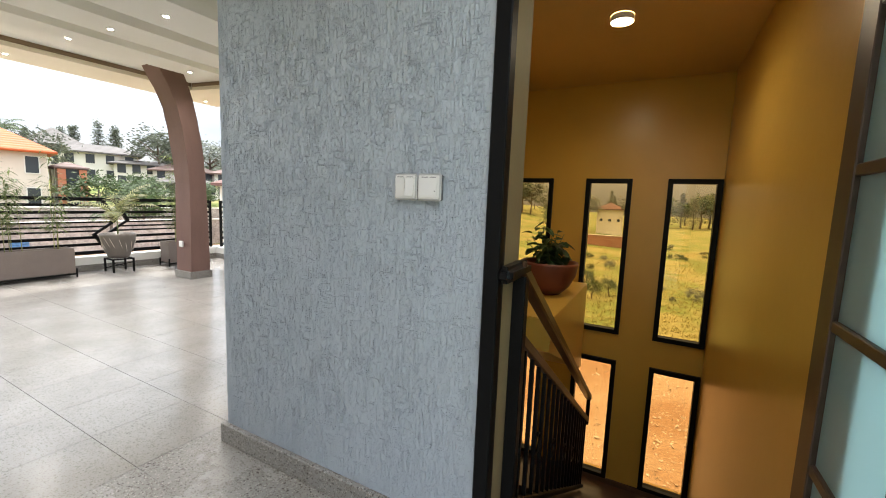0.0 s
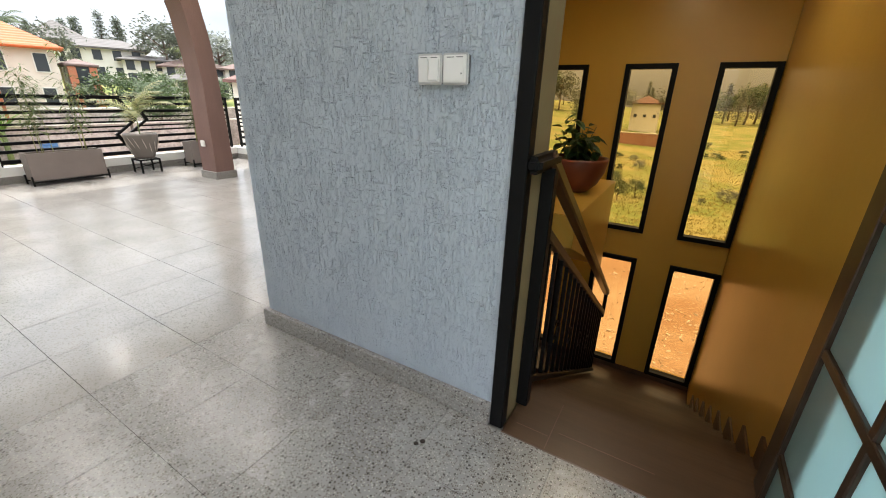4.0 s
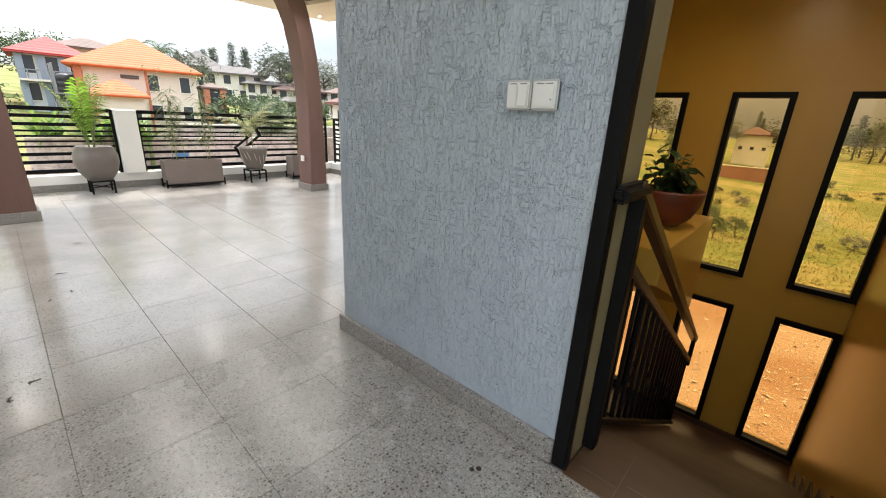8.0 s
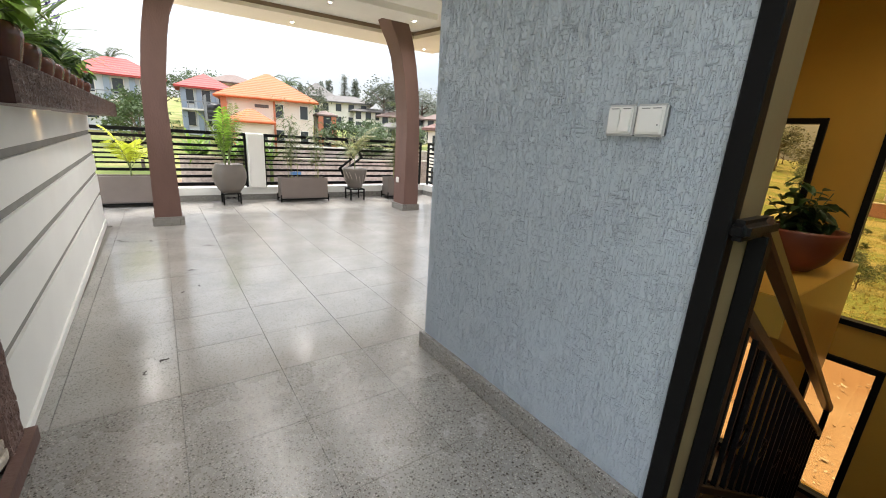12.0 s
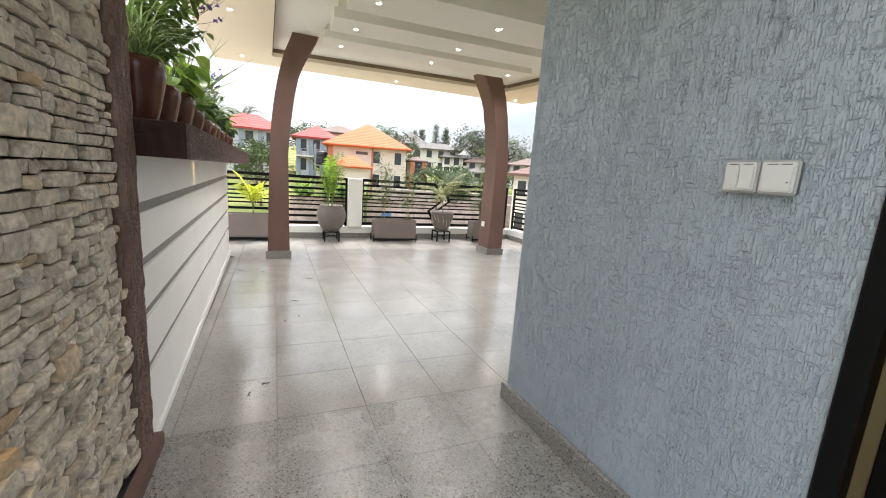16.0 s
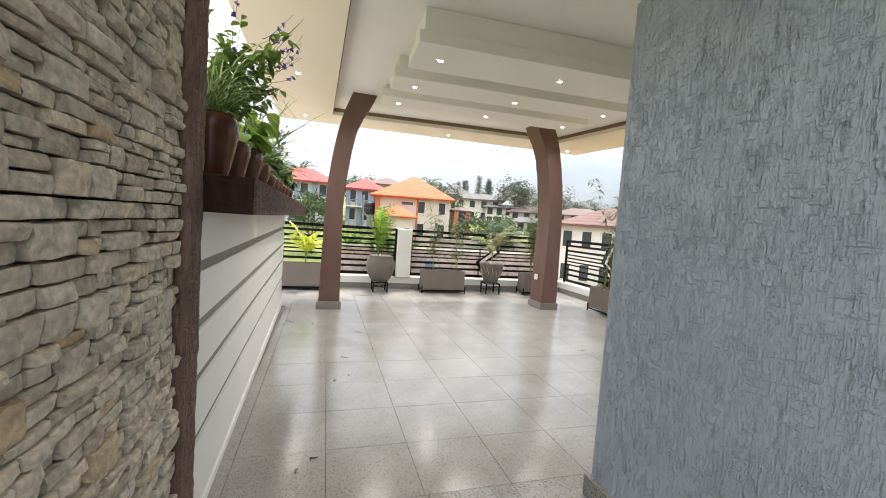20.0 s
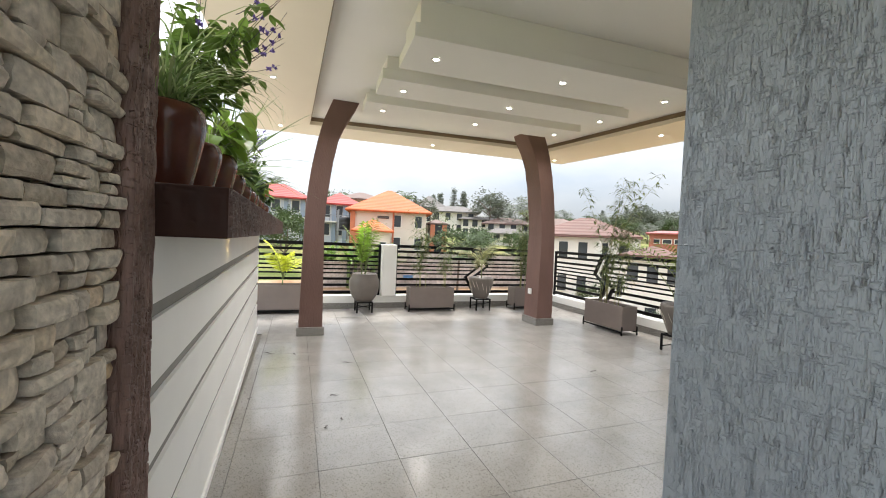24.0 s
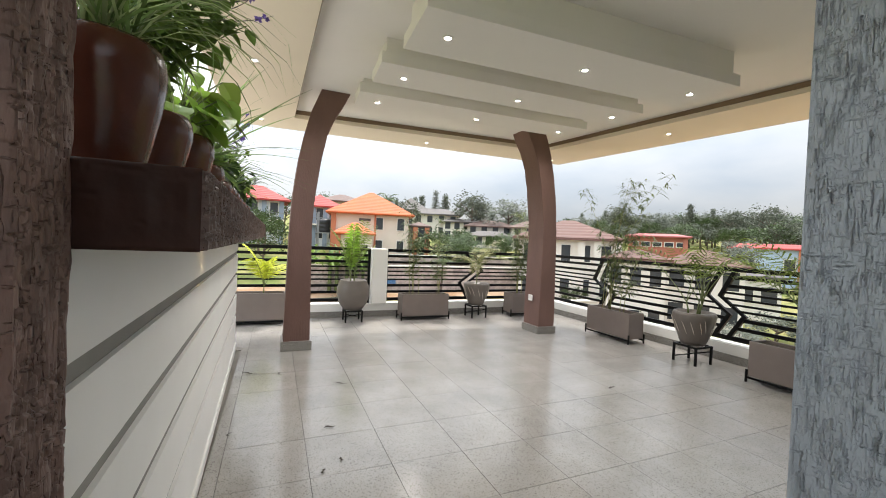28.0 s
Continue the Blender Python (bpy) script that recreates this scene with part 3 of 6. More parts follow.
def downlight(x, y, z):
    t = thing("downlight", "small round recessed ceiling downlight, switched on", "lamp", "terrace downlights", (x, y, z))
    part("rim", bm_lathe([(0.021, -0.001), (0.021, -0.004), (0.034, -0.006), (0.037, 0.0)], 24), M_LAMPRIM, t)
    part("lens", bm_lathe([(0.0, -0.0035), (0.0205, -0.0035), (0.0205, -0.001)], 20), M_LAMP, t)
    sp = new("downlight_beam", bpy.data.lights.new("downlight_beam", "SPOT"))
    sp.data.energy = DOWNLIGHT_WATTS
    sp.data.spot_size = radians(150)
    sp.data.spot_blend = 0.9
    sp.data.color = (1.0, 0.965, 0.92)
    sp.data.shadow_soft_size = 0.08
    sp.matrix_world = look((x, y, z - 0.012), (x, y + 0.0001, z - 1))


for x0, x1, y0, y1, z, lamps in ((-3.505, -2.975, 0.45, 2.96, 2.49, ((-3.235, 0.659), (-3.185, 1.718), (-3.13, 2.755))),
                                 (-4.32, -3.90, 0.42, 3.01, 2.55, ((-4.115, 0.640), (-4.078, 1.735), (-4.0, 2.813))),
                                 (-5.17, -4.76, 0.42, 3.09, 2.615, ((-4.988, 0.622), (-4.955, 1.755), (-4.88, 2.850)))):
    p = thing("ceiling_panel", "white dropped ceiling panel with three downlights", "ceiling panel", "stepped ceiling panels", (x0, y0, z), -2.8)
    w, d = x1 - x0, y1 - y0
    part("plate", bm_box(0, 0, 0, w, d, 0.09, 0.002), M_CEIL, p)
    part("neck", bm_box(0.03, 0.04, 0.092, w - 0.03, d - 0.04, TRAY - z - 0.001), M_CEIL, p)
    for x, y in lamps:
        downlight(x, y, z - 0.0005)
for x, y in ((-6.445, 1.71), (-6.40, 3.95), (-4.375, 4.128), (-2.6, 4.43), (-6.45, -0.51), (-4.63, -0.506), (-2.7, -0.5)):
    downlight(x, y, SOFFIT - 0.0005)


# ---- arched columns ----
def column(base_y, bend, x0, x1, half=0.138):
    c = thing("column", "terracotta rendered column curving inwards at its head", "column", "terrace columns")
    bm = bmesh.new()
    prev = None
    N = 22
    for i in range(N + 1):
        z = 0.10 + (TRAY - 0.102) * i / N
        off = bend * float(np.interp(z, (0, 1.3, 1.6, 2.0, 2.3, 2.55, 2.74), (0, 0.004, 0.02, 0.068, 0.125, 0.21, 0.31)))
        hw = float(np.interp(z, (0, 0.5, 1.3, 2.3, 2.74), (0.133, 0.124, 0.109, 0.115, 0.15)))
        ring = [bm.verts.new(q) for q in ((x0, base_y + off - hw, z), (x1, base_y + off - hw, z), (x1, base_y + off + hw, z), (x0, base_y + off + hw, z))]
        if prev:
            for k in range(4):
                bm.faces.new((prev[k], prev[(k + 1) % 4], ring[(k + 1) % 4], ring[k]))
        else:
            bm.faces.new(ring[::-1])
        prev = ring
    bm.faces.new(prev)
    bmesh.ops.bevel(bm, geom=[e for e in bm.edges if abs(e.verts[0].co.z - e.verts[1].co.z) > 0.01], offset=0.008, segments=1, affect="EDGES")
    part("shaft", bm, M_COL, c)
    part("plinth", bm_box(x0 - 0.012, base_y - half - 0.015, 0, x1 + 0.012, base_y + half + 0.015, 0.10, 0.003), M_SKIRT, c, "grey terrazzo plinth")
    return c


column(-0.06, 1, -5.62, -5.30)
column(3.19, -1, -5.72, -5.37)
sock = thing("wall_socket", "white square socket on the column", "socket")
part("plate", bm_box(-5.58, 3.19 - 0.17, 0.44, -5.50, 3.19 - 0.15, 0.52, 0.004), M_PLASTIC, sock)

# ---- stone wall ----
ray_box("wall_stone_backing", -1.486, -0.80, 0.0, -0.12, STONE_Y - 0.045, 2.64, M_MORTAR, "dark mortar bed of the ledge stone wall", "wall")
post = setting("trim_post", bm_box(-1.625, -0.82, 0.0, -1.487, STONE_Y + 0.012, SOFFIT - 0.001, 0.006), M_WOOD, "rough brown wood-look upright beside the stone wall", "post")
ray_box("baseboard_post", -1.645, STONE_Y + 0.013, 0.0, -0.2, STONE_Y + 0.05, 0.055, M_COL, "brown skirting along the stone wall", "skirting")

relief("bark_face", 0.138, 2.6, 0.0024, 1700, 420, 0.0065, 8, lambda u, v, h: (-1.625 + u, STONE_Y + 0.020 + h, 0.03 + v), M_WOOD, post, (0.012, 0.075), 0.3, 0.25, 0.08)
# ---- white parapet wall with grooves ----
WHITE_END, WLEN = -5.56, 3.93
white = tagged(new("wall_white"), "white parapet wall with four grey horizontal grooves", "wall", kind="structure")
white.matrix_basis = pose(WHITE_END, -0.652, 0, 0, 0.42, 1.1)
GZ = [0.355, 0.585, 0.79, 1.005]
prevz = -0.04
for z in GZ + [1.215]:
    top = z - 0.021 if z < 1.2 else z
    part("panel", bm_box(0, -0.20, prevz, WLEN, 0, top), M_WHITE, white)
    if z < 1.2:
        part("groove", bm_box(0.002, -0.20, top + 0.0005, WLEN - 0.001, -0.012, z + 0.021), M_GROOVE, white, "grey painted groove")
        prevz = z + 0.0215
part("skirting_strip", bm_box(0, 0.001, -0.03, WLEN, 0.012, 0.06), M_WHITE, white, "white painted skirting strip")
shelf = setting("trim_shelf", bm_box(-5.48, -0.95, 1.172, -1.632, -0.408, 1.304, 0.010, 2), M_BEAM, "rough brown wood-look shelf beam on the white wall", "shelf")
relief("bark_face", 3.84, 0.132, 0.0030, 2600, 900, 0.0075, 9, lambda u, v, h: (-5.478 + u, -0.400 + h, 1.172 + v), M_BEAM, shelf, (0.012, 0.08), 0.35, 0.25, 0.1)
# end face turned from the daylight, in the darkened beam colour
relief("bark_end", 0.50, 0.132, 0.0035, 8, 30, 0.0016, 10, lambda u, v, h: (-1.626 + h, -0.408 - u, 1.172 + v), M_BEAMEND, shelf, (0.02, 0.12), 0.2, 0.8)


def shelf_light(x, y):
    """A small recessed spot in the underside of the beam, washing the white wall."""
    t = thing("shelf_spotlight", "small warm recessed spotlight under the shelf beam", "lamp", "shelf spotlights", (x, y, 1.1715))
    part("rim", bm_lathe([(0.012, -0.001), (0.012, -0.003), (0.020, -0.004), (0.022, 0.0)], 20), M_LAMPRIM, t)
    part("lens", bm_lathe([(0.0, -0.0025), (0.0118, -0.0025), (0.0118, -0.001)], 16), M_WARM, t)
    sp = new("shelf_spotlight_beam", bpy.data.lights.new("shelf_spotlight_beam", "SPOT"))
    sp.data.energy = 0.5
    sp.data.spot_size, sp.data.spot_blend = radians(46), 0.8
    sp.data.color, sp.data.shadow_soft_size = (1.0, 0.74, 0.36), 0.012
    sp.matrix_world = look((x, y, 1.166), (x, y - 0.03, 0.9))


for x in (-2.98, -4.27):
    shelf_light(x, -0.652 + (x - WHITE_END) * 0.0192 + 0.045)
ray_box("wall_base_west", -7.2, -0.75, GROUND - 0.5, WALL_END + 0.2, 4.6, -0.302, M_WHITE, "white rendered lower storey wall", "wall")
ray_box("wall_base_east", STAIR_X + 0.152, -0.75, GROUND - 0.5, 2.4, 1.28, -0.302, M_WHITE, "white rendered lower storey wall", "wall")
ray_box("wall_base_front", WALL_END + 0.202, -0.75, GROUND - 0.5, STAIR_X + 0.15, 1.258, -0.302, M_WHITE, "white rendered lower storey wall", "wall")

# added out of view, kept low so daylight enters from the east
ray_box("wall_passage_end", 2.3, -0.75, 0.0, 2.4, WALL_Y, 0.95, M_BLUE, "unseen grey-blue parapet added at the passage end, low to admit daylight", "wall")
# added out of view; its length sets how much sky reaches the blue wall
ray_box("ceiling_passage", -0.299, -0.90, SOFFIT + 0.002, 0.36, 1.30, 2.95, M_CREAM, "unseen cream ceiling added over the passage to dim the blue wall", "ceiling")

# ---- slab edge and bowl in the stairwell ----
setting("wall_slab_edge", bm_prism([(2.15, 0.55), (3.45, 0.55), (3.45, -0.2), (2.15, 0.36)], "x", WALL_END + 0.304, -0.28, 0.004), M_YELLOW, "mustard painted slab edge with a flat top", "wall")
bowl = thing("flower_bowl", "red-brown clay bowl with leafy plant on the slab edge", "flower pot", "", (-0.475, 2.86, 0.551))
part("bowl", bm_lathe([(0.0, 0.0), (0.09, 0.0), (0.15, 0.06), (0.19, 0.14), (0.205, 0.22), (0.20, 0.235), (0.185, 0.225), (0.18, 0.19), (0.0, 0.18)], 36), M_REDPOT, bowl)
slamp = thing("ceiling_lamp", "round surface-mounted ceiling lamp in the stairwell, switched on", "lamp", "", (-0.10, 2.68, 2.339))
part("rim", bm_lathe([(0.066, 0.0), (0.068, -0.03), (0.062, -0.036)], 32), M_LAMPRIM, slamp)
part("lens", bm_lathe([(0.0, -0.037), (0.061, -0.036), (0.062, -0.03)], 32), M_STAIRLAMP, slamp)
stair_light = new("stair_lamp_light", bpy.data.lights.new("stair_lamp_light", "SPOT"))
stair_light.data.energy, stair_light.data.color, stair_light.data.shadow_soft_size = 7.0, (1.0, 0.86, 0.62), 0.06
stair_light.data.spot_size, stair_light.data.spot_blend = radians(165), 0.6
stair_light.matrix_world = look((-0.10, 2.68, 2.29), (-0.10, 2.6801, 1.0))

# ---- frosted glass door, swung open ----
door = tagged(new("door_1"), "open steel door with frosted teal glass panes", "door", kind="structure")
DX0, DX1, DY0, DY1 = 0.575, 0.61, 0.40, 1.285
for a, b in ((DY0, DY0 + 0.05), (DY1 - 0.09, DY1)):
    part("stile", bm_box(DX0, a, 0.012, DX1, b, 2.12, 0.003), M_BRONZE, door)
ZB = [0.012, 0.19, 0.545, 0.91, 1.275, 1.64, 2.09]
for i, z in enumerate(ZB):
    part("bar", bm_box(DX0 + 0.002, DY0 + 0.05, z, DX1 - 0.002, DY1 - 0.09, z + 0.028, 0.003), M_BRONZE, door)
part("muntin", bm_box(DX0 + 0.003, 0.845, 0.04, DX1 - 0.003, 0.873, 2.09, 0.003), M_BRONZE, door)
for z0, z1 in zip(ZB, ZB[1:]):
    for a, b in ((DY0 + 0.05, 0.845), (0.873, DY1 - 0.09)):
        part("pane", bm_box(DX0 + 0.013, a, z0 + 0.028, DX0 + 0.019, b, z1), M_FROST, door)

# ---- wall lamp on the stone ----
LX, LZ = -0.432, 1.274
wl1 = thing("wall_lamp", "small black rounded wall lamp shining up and down", "lamp", "", (LX, STONE_Y, LZ))
part("body", bm_lathe([(0.0, 0.023), (0.023, 0.023), (0.026, 0.028), (0.034, 0.021), (0.038, 0.008), (0.038, -0.008), (0.034, -0.021), (0.026, -0.028), (0.023, -0.023), (0.0, -0.023)], 32), M_BLACK, wl1).location = (0, 0.085, 0)
part("bracket", bm_box(-0.012, -0.04, -0.014, 0.012, 0.05, 0.014, 0.003), M_BLACK, wl1)
for s, z in ((1, 0.0245), (-1, -0.0245)):
    part("lens", bm_lathe([(0.0, z), (0.0225, z)], 20), M_WARM, wl1).location = (0, 0.085, 0)
    sp = new("wall_lamp_beam", bpy.data.lights.new("wall_lamp_beam", "SPOT"))
    sp.data.energy = 2.6
    sp.data.spot_size = radians(80)
    sp.data.spot_blend = 0.7
    sp.data.color = (1.0, 0.66, 0.28)
    sp.data.shadow_soft_size = 0.02
    sp.matrix_world = look((LX, STONE_Y + 0.085, LZ + s * 0.036), (LX, STONE_Y + 0.05, LZ + s * 1.0))

# ---- terrace edge: kerb and steel fence ----
ray_box("kerb_back", -7.20, -2.2, 0.0, BACK_X, 4.62, 0.20, M_WHITE, "white rendered kerb under the terrace fence", "kerb")
ray_box("kerb_right", BACK_X + 0.001, RIGHT_Y, 0.0, WALL_END - 0.001, 4.62, 0.20, M_WHITE, "white rendered kerb under the terrace fence", "kerb")
ray_box("baseboard_back", BACK_X + 0.001, -2.0, 0.0, BACK_X + 0.014, RIGHT_Y - 0.002, 0.09, M_SKIRT, "pale terrazzo skirting along the kerb", "skirting")
ray_box("baseboard_right", BACK_X + 0.015, RIGHT_Y - 0.014, 0.0, WALL_END - 0.002, RIGHT_Y - 0.001, 0.09, M_SKIRT, "pale terrazzo skirting along the kerb", "skirting")
fpost = thing("fence_pier", "white rendered square pier between two fence bays", "pier")
part("shaft", bm_box(-7.22, 1.09, 0.201, -6.93, 1.33, 1.06, 0.01), M_WHITE, fpost)
BARS = [(1.035, 0.050), (0.945, 0.040), (0.845, 0.040), (0.765, 0.024), (0.70, 0.024), (0.635, 0.024), (0.57, 0.024), (0.475, 0.040), (0.375, 0.040), (0.255, 0.050)]


def fence(a, b, line, axis, chevrons=(), label="black steel fence of horizontal bars"):
    f = thing("fence", label, "fence", "terrace fence")

    def bx(u0, v0, z0, u1, v1, z1, bev=0.003):
        if axis == "y":
            return bm_box(line + v0, u0, z0, line + v1, u1, z1, bev)
        return bm_box(u0, line + v0, z0, u1, line + v1, z1, bev)

    for u in (a, b - 0.035):
        part("post", bx(u, -0.02, 0.201, u + 0.035, 0.02, 1.055), M_BLACK, f)

    def zig(z):
        """Sideways place of the ornament's zigzag at height z."""
        return float(np.interp(z, (0.276, 0.52, 0.72, 1.014), (-0.02, 0.125, -0.145, 0.0)))

    for z, h in BARS:
        cuts = [a + 0.036]
        for c, s in chevrons:
            m = c + s * zig(z)
            cuts += [m - 0.085, m + 0.085]
        cuts.append(b - 0.036)
        if z > 1.0 or z < 0.3:
            cuts = [a + 0.036, b - 0.036]
        for u0, u1 in zip(cuts[::2], cuts[1::2]):
            part("bar", bx(u0, -0.012, z - h / 2, u1, 0.012, z + h / 2, 0.002), M_BLACK, f)
    for c, s in chevrons:
        for o in (-0.078, 0.078):
            zs = (0.276, 0.52, 0.72, 1.014)
            poly = [(c + s * zig(z) + o - 0.026, z) for z in zs] + [(c + s * zig(z) + o + 0.026, z) for z in zs[::-1]]
            part("ornament", bm_prism(poly, "x" if axis == "y" else "y", line - 0.018, line + 0.018), M_BLACK, f)
    return f


fence(-2.0, 1.085, -7.08, "y")
fence(1.335, 4.40, -7.08, "y", [(2.85, -1)], "black steel fence with an arrow ornament")
fence(-7.0, -1.6, 4.52, "x", [(-5.66, 1), (-3.83, 1), (-2.0, 1)], "black steel fence with arrow ornaments")


# ---- planters ----
def box_planter(label, x, y, length, depth, height, rz, lift=0.06):
    t = thing("box_planter", label, "planter", "box planters", (x, y, 0), rz)
    l2, d2 = length / 2, depth / 2
    w = 0.02
    body = bm_join(bm_box(-l2, -d2, lift, l2, -d2 + w, lift + height, 0.003), bm_box(-l2, d2 - w, lift, l2, d2, lift + height, 0.003),
                   bm_box(-l2, -d2 + w, lift, -l2 + w, d2 - w, lift + height, 0.003), bm_box(l2 - w, -d2 + w, lift, l2, d2 - w, lift + height, 0.003),
                   bm_box(-l2 + w, -d2 + w, lift, l2 - w, d2 - w, lift + 0.02))
    part("box", body, M_PLANTER, t)
    part("soil", bm_box(-l2 + w, -d2 + w, lift + height - 0.06, l2 - w, d2 - w, lift + height - 0.025), M_SOIL, t)
    for sx in (-1, 1):
        for sy in (-1, 1):
            part("foot", bm_box(sx * (l2 + 0.008) - 0.009, sy * (d2 + 0.004) - 0.009, 0, sx * (l2 + 0.008) + 0.009, sy * (d2 + 0.004) + 0.009, 0.12, 0.002), M_BLACK, t)
    for sy in (-1, 1):
        part("rail", bm_box(-l2, sy * (d2 + 0.004) - 0.008, 0.035, l2, sy * (d2 + 0.004) + 0.008, 0.055, 0.002), M_BLACK, t)
    return lift + height - 0.025


box_planter("long taupe planter box with a young palm", -6.78, -0.62, 0.95, 0.26, 0.36, 90)
box_planter("taupe planter box with thin bamboo on a black stand", -6.72, 1.87, 0.76, 0.24, 0.33, 90)
box_planter("taupe planter box with bamboo near the corner", -6.72, 3.72, 0.62, 0.26, 0.33, 90)
box_planter("taupe planter box with bamboo beside the side fence", -4.98, 4.02, 0.74, 0.26, 0.33, 0)
box_planter("taupe planter box with a feathery palm", -2.85, 4.02, 0.74, 0.26, 0.33, 0)


def stand(t, r, h):
    for sx in (-1, 1):
        for sy in (-1, 1):
            part("leg", bm_box(sx * r - 0.011, sy * r - 0.011, 0, sx * r + 0.011, sy * r + 0.011, h, 0.002), M_BLACK, t)
    part("stand_frame", bm_join(bm_box(-r, -r - 0.01, h - 0.02, r, -r + 0.01, h), bm_box(-r, r - 0.01, h - 0.02, r, r + 0.01, h),
                                bm_box(-r - 0.01, -r, h - 0.019, -r + 0.01, r, h - 0.001), bm_box(r - 0.01, -r, h - 0.019, r + 0.01, r, h - 0.001)), M_BLACK, t)
    for s in (-1, 1):
        part("brace", bar((-r, -r * s, h * 0.25), (r, r * s, h * 0.7), 0.012, 0.012), M_BLACK, t)


u1 = thing("urn", "round taupe urn on a black stand", "urn", "urns", (-6.70, 0.77, 0))
stand(u1, 0.115, 0.17)
part("body", bm_lathe([(0.0, 0.172), (0.13, 0.172), (0.20, 0.27), (0.235, 0.40), (0.23, 0.50), (0.185, 0.585), (0.19, 0.60), (0.165, 0.60), (0.16, 0.57), (0.0, 0.56)], 36), M_URN, u1)


def fluted_urn(x, y, label):
    t = thing("urn", label, "urn", "urns", (x, y, 0))
    stand(t, 0.125, 0.20)
    bm = bm_lathe([(0.0, 0.202), (0.115, 0.202), (0.135, 0.25), (0.17, 0.36), (0.20, 0.46), (0.212, 0.53), (0.20, 0.56), (0.18, 0.56), (0.17, 0.53), (0.0, 0.52)], 72)
    for v in bm.verts:
        r = math.hypot(v.co.x, v.co.y)
        if r > 0.1 and v.co.z < 0.55 and v.co.z > 0.21:
            a = math.atan2(v.co.y, v.co.x) + (v.co.z - 0.2) * 1.5
            k = 1 + 0.022 * math.cos(a * 18)
            v.co.x *= k
            v.co.y *= k
    part("body", bm, M_URN, t, "taupe body with twisted flutes and pale scratches")
    for i in range(16):
        a0 = i * 2 * math.pi / 16 + random.uniform(-0.1, 0.1)
        z0 = random.uniform(0.27, 0.38)
        pts = []
        for q in range(5):
            z = z0 + q * 0.034
            r = 0.1185 + (z - 0.2) * 0.295 + 0.012
            a = a0 - (z - 0.2) * 1.5
            pts.append((r * math.cos(a), r * math.sin(a), z))
        part("scratch", bm_tube(pts, [0.002, 0.004, 0.0045, 0.004, 0.0015], 5), M_SCRATCH, t)
    return t


fluted_urn(-6.69, 2.78, "fluted taupe urn with a young palm on a black stand")
fluted_urn(-3.83, 3.98, "fluted taupe urn with a feathery palm on a black stand")

# ---- light switches ----
for k, x in enumerate((-0.5790, -0.4910)):
    s = thing("light_switch", "ivory two-rocker light switch on the blue wall" if k == 0 else "ivory blank-faced light switch on the blue wall", "switch", "light switches")
    Y = WALL_Y - 0.004
    part("back_box", bm_box(x + 0.004, Y - 0.012, 1.186, x + 0.0825, Y + 0.006, 1.266, 0.003, 2), M_GREYPLASTIC, s, "grey plastic edge")
    part("frame", bm_box(x, Y - 0.020, 1.183, x + 0.0865, Y - 0.0115, 1.269, 0.004, 3), M_SILVER, s)
    part("plate", bm_box(x + 0.006, Y - 0.0225, 1.190, x + 0.0805, Y - 0.0195, 1.263, 0.002, 2), M_PLASTIC, s)
    if k == 0:
        for u0, u1, tilt in ((0.0085, 0.0425, 7), (0.0445, 0.078, -5)):
            bm = bm_box(u0 - 0.043, -0.004, -0.033, u1 - 0.043, 0.002, 0.027, 0.0015, 2)
            bm.transform(pose(x + 0.043, Y - 0.0235, 1.228, tilt * 0.6))
            part("rocker", bm, M_PLASTIC, s)
            part("mark", bm_box(x + u0 + 0.006, Y - 0.0255, 1.2568, x + u1 - 0.006, Y - 0.0222, 1.2588, 0), M_GREYPLASTIC, s, "grey printed dash")
    else:
        part("rocker", bm_box(x + 0.010, Y - 0.0258, 1.194, x + 0.0765, Y - 0.0222, 1.252, 0.0015, 2), M_PLASTIC, s)
        for u in (0.018, 0.048):
            part("mark", bm_box(x + u, Y - 0.0240, 1.2562, x + u + 0.022, Y - 0.0222, 1.2584, 0), M_GREYPLASTIC, s, "grey printed dash")
        part("indicator", bm_box(x + 0.066, Y - 0.0268, 1.212, x + 0.0695, Y - 0.0256, 1.2155, 0), M_GREYPLASTIC, s)


# ---- plants ----
def leafy(name, base, trans=0.35, rough=0.5):
    m = bpy.data.materials.new(name)
    m.use_nodes = True
    n, l = m.node_tree.nodes, m.node_tree.links
    b = n["Principled BSDF"]
    b.inputs["Roughness"].default_value = rough
    g = n.new("ShaderNodeNewGeometry")
    ramp = n.new("ShaderNodeValToRGB")
    ramp.color_ramp.elements[0].color = (*[c * 0.6 for c in base], 1)
    ramp.color_ramp.elements[1].color = (*[min(1, c * 1.5) for c in base], 1)
    oi = n.new("ShaderNodeObjectInfo")
    ad = n.new("ShaderNodeMath")
    fr = n.new("ShaderNodeMath")
    fr.operation = "FRACT"
    l.new(g.outputs["Random Per Island"], ad.inputs[0])
    l.new(oi.outputs["Random"], ad.inputs[1])
    l.new(ad.outputs[0], fr.inputs[0])
    l.new(fr.outputs[0], ramp.inputs[0])
    l.new(ramp.outputs[0], b.inputs["Base Color"])
    tr = n.new("ShaderNodeBsdfTranslucent")
    l.new(ramp.outputs[0], tr.inputs[0])
    mx = n.new("ShaderNodeMixShader")
    mx.inputs[0].default_value = trans
    l.new(b.outputs[0], mx.inputs[1])
    l.new(tr.outputs[0], mx.inputs[2])
    l.new(mx.outputs[0], n["Material Output"].inputs[0])
    return m


